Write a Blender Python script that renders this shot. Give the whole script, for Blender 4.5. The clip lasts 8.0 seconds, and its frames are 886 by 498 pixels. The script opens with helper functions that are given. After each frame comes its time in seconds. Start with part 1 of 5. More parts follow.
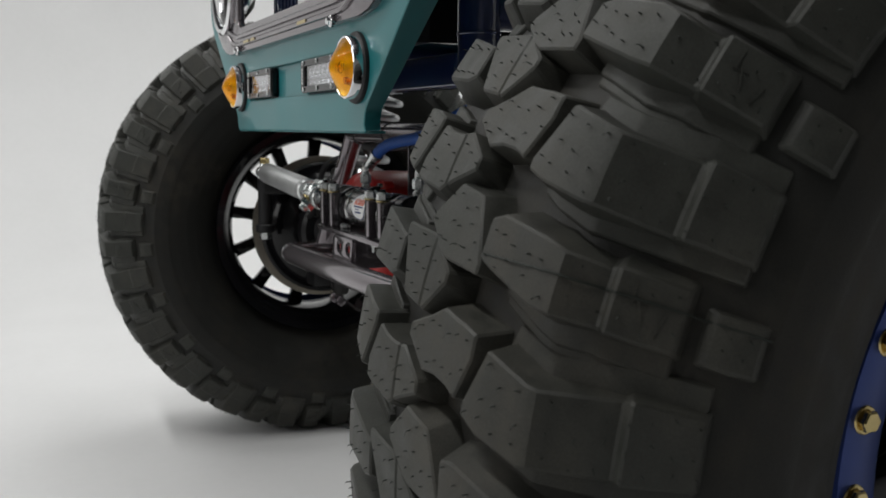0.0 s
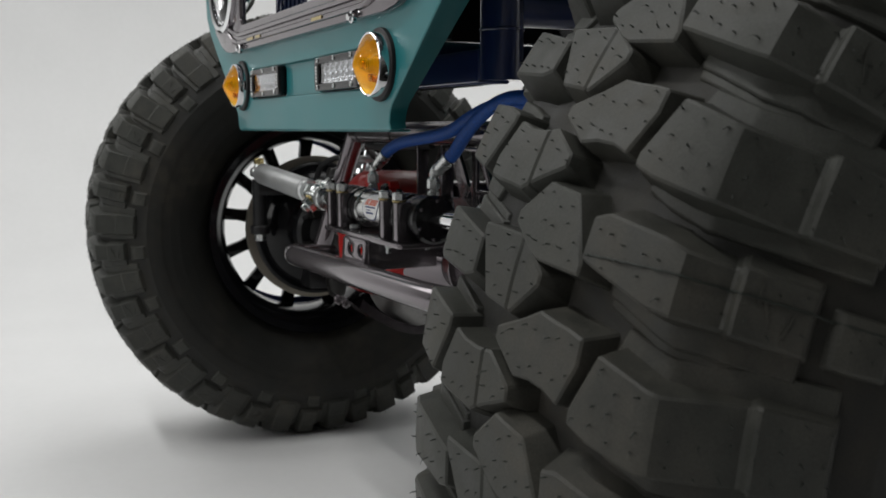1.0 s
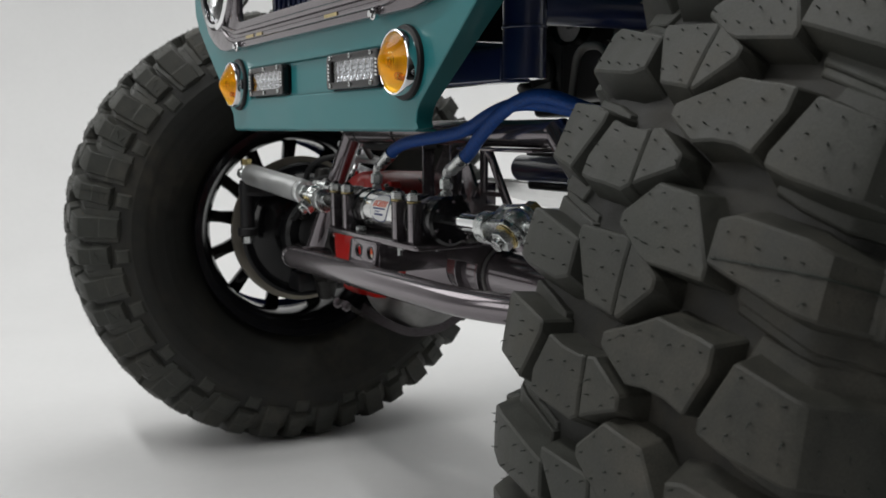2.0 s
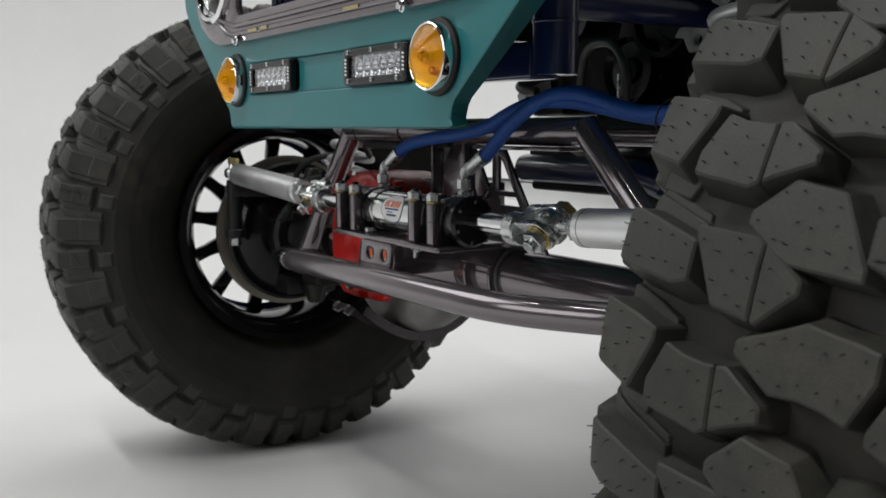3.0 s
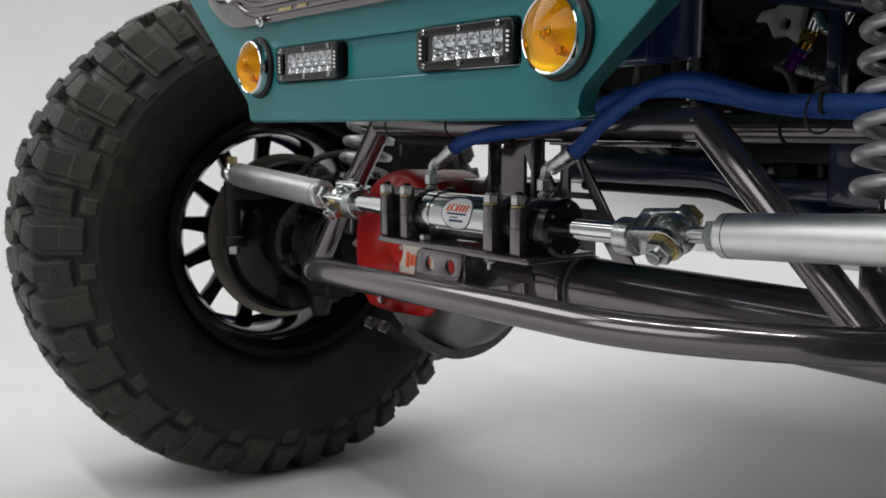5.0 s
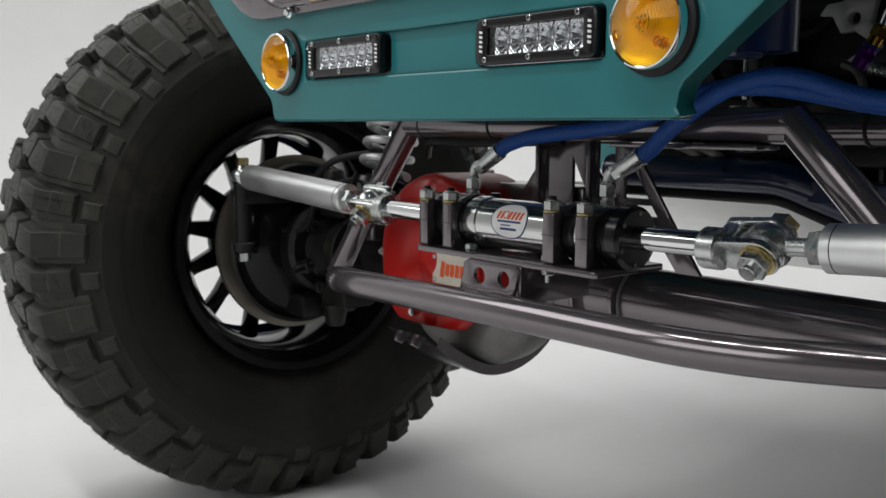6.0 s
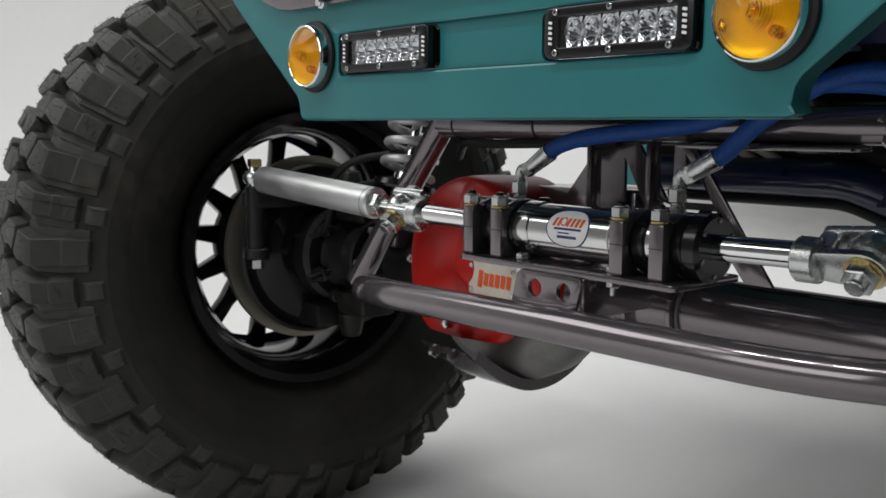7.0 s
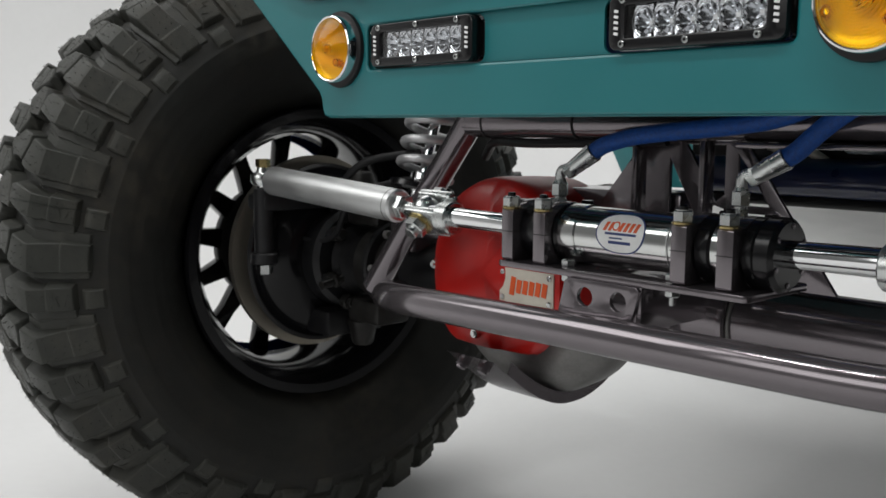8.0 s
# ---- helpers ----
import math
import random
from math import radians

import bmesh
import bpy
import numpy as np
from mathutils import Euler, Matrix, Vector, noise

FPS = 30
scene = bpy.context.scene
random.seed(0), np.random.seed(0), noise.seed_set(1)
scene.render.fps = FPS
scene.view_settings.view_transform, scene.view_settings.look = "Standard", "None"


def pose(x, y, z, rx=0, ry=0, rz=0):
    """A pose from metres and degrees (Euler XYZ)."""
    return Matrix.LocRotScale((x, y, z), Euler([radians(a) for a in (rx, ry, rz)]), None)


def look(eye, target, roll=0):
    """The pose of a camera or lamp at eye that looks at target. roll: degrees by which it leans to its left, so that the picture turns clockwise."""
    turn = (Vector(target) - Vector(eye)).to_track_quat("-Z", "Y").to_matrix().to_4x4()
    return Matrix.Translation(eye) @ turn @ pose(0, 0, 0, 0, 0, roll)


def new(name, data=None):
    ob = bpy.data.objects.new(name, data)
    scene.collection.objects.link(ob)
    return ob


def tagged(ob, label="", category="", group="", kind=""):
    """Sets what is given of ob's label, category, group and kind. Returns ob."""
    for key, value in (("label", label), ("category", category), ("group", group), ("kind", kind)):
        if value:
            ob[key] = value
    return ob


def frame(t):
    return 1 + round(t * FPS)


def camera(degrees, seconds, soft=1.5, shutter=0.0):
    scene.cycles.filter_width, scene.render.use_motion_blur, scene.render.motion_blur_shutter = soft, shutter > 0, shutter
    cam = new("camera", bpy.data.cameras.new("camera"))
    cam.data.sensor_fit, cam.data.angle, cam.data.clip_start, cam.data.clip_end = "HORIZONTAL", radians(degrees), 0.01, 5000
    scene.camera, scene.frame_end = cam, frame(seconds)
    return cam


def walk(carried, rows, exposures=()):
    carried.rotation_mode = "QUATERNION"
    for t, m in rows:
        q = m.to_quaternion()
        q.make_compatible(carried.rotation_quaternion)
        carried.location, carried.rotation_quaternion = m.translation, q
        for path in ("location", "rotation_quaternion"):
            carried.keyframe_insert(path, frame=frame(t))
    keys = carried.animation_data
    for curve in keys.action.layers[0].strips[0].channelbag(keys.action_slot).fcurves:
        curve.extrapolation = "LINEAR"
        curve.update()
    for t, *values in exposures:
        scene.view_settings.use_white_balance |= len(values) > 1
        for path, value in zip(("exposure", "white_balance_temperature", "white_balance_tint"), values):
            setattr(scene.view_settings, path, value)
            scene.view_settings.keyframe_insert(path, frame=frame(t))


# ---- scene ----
cam = camera(50.1, 8.0)
PATH = [
    (0, (1.408, -0.7009, 0.756), (-0.3939, 0.1291, 0.5026), 0.23),
    (0.5, (1.383, -0.728, 0.7543), (-0.4049, 0.132, 0.5015), 0.05),
    (1, (1.355, -0.757, 0.7536), (-0.415, 0.139, 0.5002), -0.02),
    (1.5, (1.324, -0.7891, 0.7542), (-0.4233, 0.1502, 0.4996), -0.19),
    (3, (1.206, -0.8824, 0.7495), (-0.46, 0.1949, 0.4965), 0.02),
    (3.5, (1.145, -0.8996, 0.7454), (-0.4951, 0.2169, 0.4935), -0.04),
    (4, (1.084, -0.9157, 0.7441), (-0.5322, 0.2348, 0.4906), -0.01),
    (5.5, (0.892, -0.9508, 0.7418), (-0.6623, 0.2818, 0.4874), 0.07),
    (6, (0.826, -0.9538, 0.7419), (-0.7127, 0.2983, 0.4877), 0.2),
    (6.5, (0.762, -0.9608, 0.7432), (-0.7571, 0.3146, 0.4869), 0.22),
    (7, (0.705, -0.9618, 0.7423), (-0.7998, 0.3304, 0.4861), 0.24),
    (7.5, (0.653, -0.9629, 0.7403), (-0.8361, 0.3476, 0.4853), 0.36),
    (8, (0.606, -0.967, 0.7385), (-0.8638, 0.3653, 0.4845), 0.39),
]
cam.data.dof.use_dof, cam.data.dof.focus_distance, cam.data.dof.aperture_fstop = True, 0.9, 14.0
walk(cam, [(t, look(eye, target, roll)) for t, eye, target, roll in PATH])

# ---- light: a white studio cove under softboxes, a row of small overhead lamps and an added front fill ----
world = bpy.data.worlds.new("studio_dark")
world.use_nodes = True
world.node_tree.nodes["Background"].inputs[0].default_value = (0.5, 0.52, 0.55, 1)
world.node_tree.nodes["Background"].inputs[1].default_value = 0.25
scene.world = world


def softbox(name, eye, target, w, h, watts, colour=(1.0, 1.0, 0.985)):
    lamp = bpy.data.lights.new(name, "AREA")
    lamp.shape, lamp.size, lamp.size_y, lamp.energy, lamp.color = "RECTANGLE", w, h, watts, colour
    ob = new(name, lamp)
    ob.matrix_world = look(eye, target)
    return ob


softbox("key_softbox", (-3.0, -2.6, 3.7), (-0.3, -0.2, 0.3), 2.8, 1.8, 48)
for k in range(5):
    softbox("overhead_lamp", (-1.3 + 0.8 * k, -1.9, 4.4), (-1.3 + 0.8 * k, -1.3, 0), 0.42, 0.15, 15)
# unseen fill lamp, added to brighten the surfaces that face forward
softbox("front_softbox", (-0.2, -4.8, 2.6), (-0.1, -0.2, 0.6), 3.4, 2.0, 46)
softbox("backdrop_softbox", (-1.6, 1.8, 4.35), (-1.6, 1.9, 0), 5.0, 3.4, 122)
scene.view_settings.exposure = 0.0


# ---- materials ----
def material(name, colour, rough=0.5, metal=0.0, vary=0.12, scale=20.0, bump=0.0, fine=200.0, coat=0.0, per_piece=0.0, rough_vary=0.1):
    m = bpy.data.materials.new(name)
    m.use_nodes = True
    n, l = m.node_tree.nodes, m.node_tree.links
    b = n["Principled BSDF"]
    b.inputs["Metallic"].default_value = metal
    b.inputs["Coat Weight"].default_value = coat
    b.inputs["Coat Roughness"].default_value = 0.04
    geo = n.new("ShaderNodeTexCoord")
    big = n.new("ShaderNodeTexNoise")
    big.inputs["Scale"].default_value, big.inputs["Detail"].default_value = scale, 6.0
    small = n.new("ShaderNodeTexNoise")
    small.inputs["Scale"].default_value, small.inputs["Detail"].default_value = fine, 3.0
    for t in (big, small):
        l.new(geo.outputs["Object"], t.inputs["Vector"])
    add = n.new("ShaderNodeMath")
    add.operation = "MULTIPLY_ADD"
    add.inputs[1].default_value = 0.35
    l.new(small.outputs["Fac"], add.inputs[0])
    l.new(big.outputs["Fac"], add.inputs[2])
    ramp = n.new("ShaderNodeMapRange")
    ramp.inputs[1].default_value, ramp.inputs[2].default_value = 0.4, 0.95
    ramp.inputs[3].default_value, ramp.inputs[4].default_value = 1 - vary, 1 + vary
    l.new(add.outputs[0], ramp.inputs[0])
    value = ramp.outputs[0]
    if per_piece:
        info = n.new("ShaderNodeObjectInfo")
        shift = n.new("ShaderNodeMapRange")
        shift.inputs[3].default_value, shift.inputs[4].default_value = 1 - per_piece, 1 + per_piece
        l.new(info.outputs["Random"], shift.inputs[0])
        mul = n.new("ShaderNodeMath")
        mul.operation = "MULTIPLY"
        l.new(value, mul.inputs[0]), l.new(shift.outputs[0], mul.inputs[1])
        value = mul.outputs[0]
    mix = n.new("ShaderNodeVectorMath")
    mix.operation = "SCALE"
    mix.inputs[0].default_value = colour
    l.new(value, mix.inputs["Scale"])
    l.new(mix.outputs[0], b.inputs["Base Color"])
    rr = n.new("ShaderNodeMapRange")
    rr.inputs[1].default_value, rr.inputs[2].default_value = 0.3, 0.7
    rr.inputs[3].default_value, rr.inputs[4].default_value = max(0.02, rough * (1 - rough_vary)), min(1, rough * (1 + rough_vary))
    l.new(big.outputs["Fac"], rr.inputs[0])
    l.new(rr.outputs[0], b.inputs["Roughness"])
    if bump:
        bp = n.new("ShaderNodeBump")
        bp.inputs["Strength"].default_value, bp.inputs["Distance"].default_value = 1.0, bump
        l.new(add.outputs[0], bp.inputs["Height"])
        l.new(bp.outputs[0], b.inputs["Normal"])
    return m


def clear(name, colour, rough=0.05, ior=1.49):
    m = bpy.data.materials.new(name)
    m.use_nodes = True
    b = m.node_tree.nodes["Principled BSDF"]
    b.inputs["Base Color"].default_value = (*colour, 1)
    b.inputs["Roughness"].default_value = rough
    b.inputs["IOR"].default_value = ior
    b.inputs["Transmission Weight"].default_value = 1.0
    return m


def rubber(name, colour, dust, rough, per_piece=0.0, bump=0.00035):
    """Black rubber with brownish dusty patches, mould-release smears and a fine pitted grain."""
    m = bpy.data.materials.new(name)
    m.use_nodes = True
    n, l = m.node_tree.nodes, m.node_tree.links
    b = n["Principled BSDF"]
    b.inputs["Specular IOR Level"].default_value = 0.32
    geo = n.new("ShaderNodeNewGeometry")
    noise = {}
    for key, scale, detail in (("patch", 7.0, 7.0), ("smear", 45.0, 5.0), ("grain", 900.0, 2.0), ("pit", 260.0, 2.0)):
        noise[key] = n.new("ShaderNodeTexNoise")
        noise[key].inputs["Scale"].default_value, noise[key].inputs["Detail"].default_value = scale, detail
        l.new(geo.outputs["Position"], noise[key].inputs["Vector"])

    def ranged(source, a, z, low, high):
        r = n.new("ShaderNodeMapRange")
        for k, v in enumerate((a, z, low, high)):
            r.inputs[k + 1].default_value = v
        l.new(source, r.inputs[0])
        return r.outputs[0]

    def joined(how, x, y):
        k = n.new("ShaderNodeMath")
        k.operation = how
        l.new(x, k.inputs[0]), l.new(y, k.inputs[1])
        return k.outputs[0]

    dusty = joined("MULTIPLY", ranged(noise["patch"].outputs["Fac"], 0.42, 0.66, 0.0, 1.0), ranged(noise["smear"].outputs["Fac"], 0.35, 0.65, 0.25, 1.0))
    mix = n.new("ShaderNodeMix")
    mix.data_type = "RGBA"
    mix.inputs[6].default_value, mix.inputs[7].default_value = (*colour, 1), (*dust, 1)
    l.new(dusty, mix.inputs[0])
    shade = joined("MULTIPLY", ranged(noise["smear"].outputs["Fac"], 0.3, 0.7, 0.84, 1.16), ranged(noise["grain"].outputs["Fac"], 0.3, 0.7, 0.8, 1.2))
    if per_piece:
        info = n.new("ShaderNodeObjectInfo")
        shade = joined("MULTIPLY", shade, ranged(info.outputs["Random"], 0.0, 1.0, 1 - per_piece, 1 + per_piece))
    tint = n.new("ShaderNodeVectorMath")
    tint.operation = "SCALE"
    l.new(mix.outputs[2], tint.inputs[0]), l.new(shade, tint.inputs["Scale"])
    l.new(tint.outputs[0], b.inputs["Base Color"])
    l.new(ranged(noise["smear"].outputs["Fac"], 0.3, 0.7, rough - 0.1, rough + 0.1), b.inputs["Roughness"])
    bp = n.new("ShaderNodeBump")
    bp.inputs["Strength"].default_value, bp.inputs["Distance"].default_value = 1.0, bump
    l.new(joined("ADD", noise["pit"].outputs["Fac"], noise["grain"].outputs["Fac"]), bp.inputs["Height"])
    l.new(bp.outputs[0], b.inputs["Normal"])
    return m


# darker copy for carcass and grooves; the sidewall's shade is in the colour
SHADED_RUBBER = rubber("tyre_rubber", (0.0145, 0.0149, 0.0132), (0.030, 0.027, 0.021), 0.6, bump=0.00016)
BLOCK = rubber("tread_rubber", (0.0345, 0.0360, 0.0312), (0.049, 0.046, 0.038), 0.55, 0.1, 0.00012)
HAIR = material("moulding_hair", (0.008, 0.012, 0.008), 0.6)
TEAL = material("teal_paint", (0.009, 0.158, 0.172), 0.42, vary=0.05, scale=6, fine=900, coat=0.3)
GUN = material("gunmetal_powder_coat", (0.200, 0.179, 0.192), 0.16, metal=0.75, vary=0.025, scale=30, fine=1200, coat=0.3, rough_vary=0.03)
GUN.node_tree.nodes["Principled BSDF"].inputs["Coat IOR"].default_value = 1.5
NAVY = material("navy_powder_coat", (0.010, 0.02, 0.078), 0.3, vary=0.08, coat=1.0)
BLUE = material("blue_anodised", (0.02, 0.045, 0.2), 0.32, metal=0.6, vary=0.1)
ALU = material("satin_aluminium", (0.84, 0.85, 0.85), 0.42, metal=1.0, vary=0.06, scale=25, fine=700)
ZINC = material("zinc_plated_steel", (0.66, 0.68, 0.675), 0.27, metal=1.0, vary=0.12, scale=60)
BARREL = material("honed_steel_tube", (0.70, 0.71, 0.70), 0.13, metal=1.0, vary=0.04, scale=25)
SKID = material("brushed_skid_aluminium", (0.92, 0.92, 0.91), 0.36, metal=0.9, vary=0.05, scale=18, fine=500)
CHROME = material("chrome", (0.86, 0.87, 0.88), 0.06, metal=1.0, vary=0.02)
BRASS = material("yellow_zinc", (0.62, 0.5, 0.24), 0.25, metal=1.0, vary=0.15, scale=80)
BLACK = material("black_anodised", (0.006, 0.006, 0.007), 0.2, vary=0.15)
GLOSS = material("gloss_black_wheel_paint", (0.006, 0.006, 0.007), 0.16, vary=0.15, coat=0.15)
GLOSS.node_tree.nodes["Principled BSDF"].inputs["Specular IOR Level"].default_value = 0.2
CREAM = material("cream_plate_paint", (0.62, 0.58, 0.5), 0.5, vary=0.1, scale=60)
SATIN = material("satin_black_paint", (0.01, 0.01, 0.011), 0.42, vary=0.2, coat=0.1)
RED = material("red_enamel", (0.46, 0.010, 0.007), 0.34, vary=0.08, scale=12)
HOSE = material("blue_braided_sleeve", (0.003, 0.066, 0.31), 0.6, vary=0.35, scale=300, fine=900, bump=0.0008)
PLASTIC = material("black_rubber_gasket", (0.012, 0.012, 0.013), 0.5)
AMBER = clear("amber_lens", (1.0, 0.55, 0.003), 0.04, 1.45)
AMBER.node_tree.nodes["Principled BSDF"].inputs["Transmission Weight"].default_value = 0.96
GLASS = clear("clear_lens", (0.97, 0.98, 1.0), 0.03)
WHITE = material("white_cove_paint", (0.7, 0.7, 0.7), 0.6, vary=0.035, scale=2.2, fine=40)
DARK = material("charcoal_studio_wall", (0.06, 0.06, 0.062), 0.8, vary=0.1, scale=2)
GREY = material("pale_studio_wall", (0.6, 0.6, 0.6), 0.8, vary=0.1, scale=2)
# darker grey for the unseen east wall, holds bounce off the near sidewall
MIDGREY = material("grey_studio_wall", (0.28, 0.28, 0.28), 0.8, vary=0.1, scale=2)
SCUFF = material("pale_scuff", (0.22, 0.21, 0.19), 0.8)
LETTER = material("white_print", (0.86, 0.86, 0.86), 0.5)
ORANGE = material("orange_print", (0.72, 0.1, 0.02), 0.45)
NAVYINK = material("dark_blue_print", (0.02, 0.04, 0.16), 0.45)
CASTALU = material("cast_aluminium", (0.55, 0.55, 0.54), 0.5, metal=0.5, vary=0.12, scale=40, bump=0.0003)
IRON = material("bare_cast_iron", (0.22, 0.216, 0.21), 0.42, metal=0.5, vary=0.25, scale=30, bump=0.0006, fine=260)
CAST = material("dark_cast_steel", (0.022, 0.021, 0.02), 0.34, metal=0.3, vary=0.35, scale=40, bump=0.0003)
SPRING = material("silver_spring_paint", (0.62, 0.62, 0.63), 0.36, metal=0.6, vary=0.08)
ROTOR = material("worn_brake_steel", (0.36, 0.33, 0.28), 0.42, metal=0.9, vary=0.1)
for dull in (SATIN, CAST, PLASTIC):
    dull.node_tree.nodes["Principled BSDF"].inputs["Specular IOR Level"].default_value = 0.3


# ---- mesh helpers ----
def merge(*parts):
    bm = bmesh.new()
    for p in parts:
        me = bpy.data.meshes.new("tmp")
        p.to_mesh(me)
        p.free()
        bm.from_mesh(me)
        bpy.data.meshes.remove(me)
    return bm


def moved(bm, m):
    bm.transform(m)
    return bm


def box(x0, x1, y0, y1, z0, z1, bevel=0.0, seg=2):
    bm = bmesh.new()
    bmesh.ops.create_cube(bm, size=1)
    bm.transform(Matrix.Translation(((x0 + x1) / 2, (y0 + y1) / 2, (z0 + z1) / 2)) @ Matrix.Diagonal((x1 - x0, y1 - y0, z1 - z0, 1)))
    if bevel:
        bmesh.ops.bevel(bm, geom=bm.edges[:], offset=bevel, segments=seg, affect="EDGES", profile=0.5)
    return bm


def lathe(profile, n=32, closed=False):
    """Revolves (radius, height) points round z."""
    bm = bmesh.new()
    rings = []
    for r, h in profile:
        if r < 1e-6:
            rings.append([bm.verts.new((0, 0, h))])
        else:
            rings.append([bm.verts.new((r * math.cos(2 * math.pi * k / n), r * math.sin(2 * math.pi * k / n), h)) for k in range(n)])
    pairs = list(zip(rings, rings[1:])) + ([(rings[-1], rings[0])] if closed else [])
    for a, b in pairs:
        for k in range(n):
            j = (k + 1) % n
            if len(a) == 1 and len(b) == 1:
                continue
            if len(a) == 1:
                bm.faces.new((a[0], b[k], b[j]))
            elif len(b) == 1:
                bm.faces.new((a[k], a[j], b[0]))
            else:
                bm.faces.new((a[k], a[j], b[j], b[k]))
    bmesh.ops.recalc_face_normals(bm, faces=bm.faces[:])
    return bm


def aim(p0, p1):
    """The pose at p0 whose z axis points at p1."""
    d = Vector(p1) - Vector(p0)
    return Matrix.Translation(p0) @ d.to_track_quat("Z", "Y").to_matrix().to_4x4()


def rod(p0, p1, r, n=24, r1=None, edge=0.0):
    """A capped round bar from p0 to p1."""
    h = (Vector(p1) - Vector(p0)).length
    r1 = r if r1 is None else r1
    e = min(edge, h * 0.4, r * 0.5)
    prof = [(0, 0), (r - e, 0), (r, e), (r1, h - e), (r1 - e, h), (0, h)] if e else [(0, 0), (r, 0), (r1, h), (0, h)]
    return moved(lathe(prof, n), aim(p0, p1))


def pipe_ring(p0, p1, r0, r1, n=32, edge=0.001):
    """A ring of inner radius r0 and outer radius r1 from p0 to p1."""
    h = (Vector(p1) - Vector(p0)).length
    e = edge
    return moved(lathe([(r0, 0), (r1 - e, 0), (r1, e), (r1, h - e), (r1 - e, h), (r0, h)], n, closed=True), aim(p0, p1))


def hexagon(p0, p1, r, edge=0.0012):
    h = (Vector(p1) - Vector(p0)).length
    return moved(lathe([(0, 0), (r - edge, 0), (r, edge), (r, h - edge), (r - edge, h), (0, h)], 6), aim(p0, p1))


def smooth_path(pts, bend, steps=7):
    """The polyline with its corners rounded off."""
    pts = [Vector(p) for p in pts]
    out = [pts[0]]
    for a, b, c in zip(pts, pts[1:], pts[2:]):
        d0, d1 = (a - b), (c - b)
        k = min(bend, d0.length * 0.49, d1.length * 0.49)
        s, e = b + d0.normalized() * k, b + d1.normalized() * k
        for i in range(steps + 1):
            t = i / steps
            out.append(s * (1 - t) ** 2 + b * 2 * t * (1 - t) + e * t * t)
    return out + [pts[-1]]


def sweep(pts, r, n=16, caps=True, wave=None):
    """A round tube along the points."""
    bm = bmesh.new()
    rings = []
    up = None
    for i, p in enumerate(pts):
        p = Vector(p)
        d = (Vector(pts[min(i + 1, len(pts) - 1)]) - Vector(pts[max(i - 1, 0)])).normalized()
        if up is None:
            up = d.orthogonal().normalized()
        up = (up - d * up.dot(d)).normalized()
        side = d.cross(up)
        rr = r if wave is None else wave(i)
        rings.append([bm.verts.new(p + rr * (up * math.cos(2 * math.pi * k / n) + side * math.sin(2 * math.pi * k / n))) for k in range(n)])
    for a, b in zip(rings, rings[1:]):
        for k in range(n):
            j = (k + 1) % n
            bm.faces.new((a[k], a[j], b[j], b[k]))
    if caps:
        bm.faces.new(rings[0][::-1])
        bm.faces.new(rings[-1])
    bmesh.ops.recalc_face_normals(bm, faces=bm.faces[:])
    return bm


def tube(pts, r, bend=0.04, n=18):
    return sweep(smooth_path(pts, bend), r, n)


def plate(outline, holes, thick, m, bevel=0.0):
    """A flat plate in the local xy plane with holes through it."""
    bm = bmesh.new()
    edges = []
    for loop in (outline, *holes):
        vs = [bm.verts.new((x, y, 0)) for x, y in loop]
        edges += [bm.edges.new((vs[i], vs[(i + 1) % len(vs)])) for i in range(len(vs))]
    bmesh.ops.triangle_fill(bm, use_beauty=True, use_dissolve=False, edges=edges)
    bmesh.ops.recalc_face_normals(bm, faces=bm.faces[:])
    if bm.faces and sum(f.normal.z for f in bm.faces) < 0:
        bmesh.ops.reverse_faces(bm, faces=bm.faces[:])
    rim = [e for e in bm.edges if e.is_boundary]
    base = bm.faces[:]
    made = bmesh.ops.extrude_face_region(bm, geom=base)
    top = [v for v in made["geom"] if isinstance(v, bmesh.types.BMVert)]
    bmesh.ops.translate(bm, verts=top, vec=(0, 0, thick))
    bmesh.ops.recalc_face_normals(bm, faces=bm.faces[:])
    if bevel:
        flat = [e for e in bm.edges if len(e.link_faces) == 2 and e.calc_face_angle(0) > 1.2]
        bmesh.ops.bevel(bm, geom=flat, offset=bevel, segments=2, affect="EDGES", profile=0.5)
    bm.transform(m)
    return bm


def circle(x, y, r, n=20):
    return [(x + r * math.cos(2 * math.pi * k / n), y + r * math.sin(2 * math.pi * k / n)) for k in range(n)]


def round_rect(x0, x1, y0, y1, r, n=5):
    out = []
    for cx, cy, a in ((x1 - r, y1 - r, 0), (x0 + r, y1 - r, 90), (x0 + r, y0 + r, 180), (x1 - r, y0 + r, 270)):
        out += [(cx + r * math.cos(radians(a + 90 * k / n)), cy + r * math.sin(radians(a + 90 * k / n))) for k in range(n + 1)]
    return out


def mesh_of(name, bm, mat, angle=34):
    for f in bm.faces:
        f.smooth = True
    for e in bm.edges:
        if len(e.link_faces) == 2 and e.calc_face_angle(3.2) > radians(angle):
            e.smooth = False
    me = bpy.data.meshes.new(name)
    bm.to_mesh(me)
    bm.free()
    me.materials.append(mat)
    return me


def part(name, bm, mat, parent, label="", kind="", angle=34):
    ob = new(name, mesh_of(name, bm, mat, angle))
    ob.parent = parent
    return tagged(ob, label, kind=kind)


XZ = Matrix(((1, 0, 0, 0), (0, 0, 1, 0), (0, 1, 0, 0), (0, 0, 0, 1)))   # local x, y to world x, z; thickness runs to +y
YZ = Matrix(((0, 0, 1, 0), (1, 0, 0, 0), (0, 1, 0, 0), (0, 0, 0, 1)))   # local x, y to world y, z; thickness runs to +x


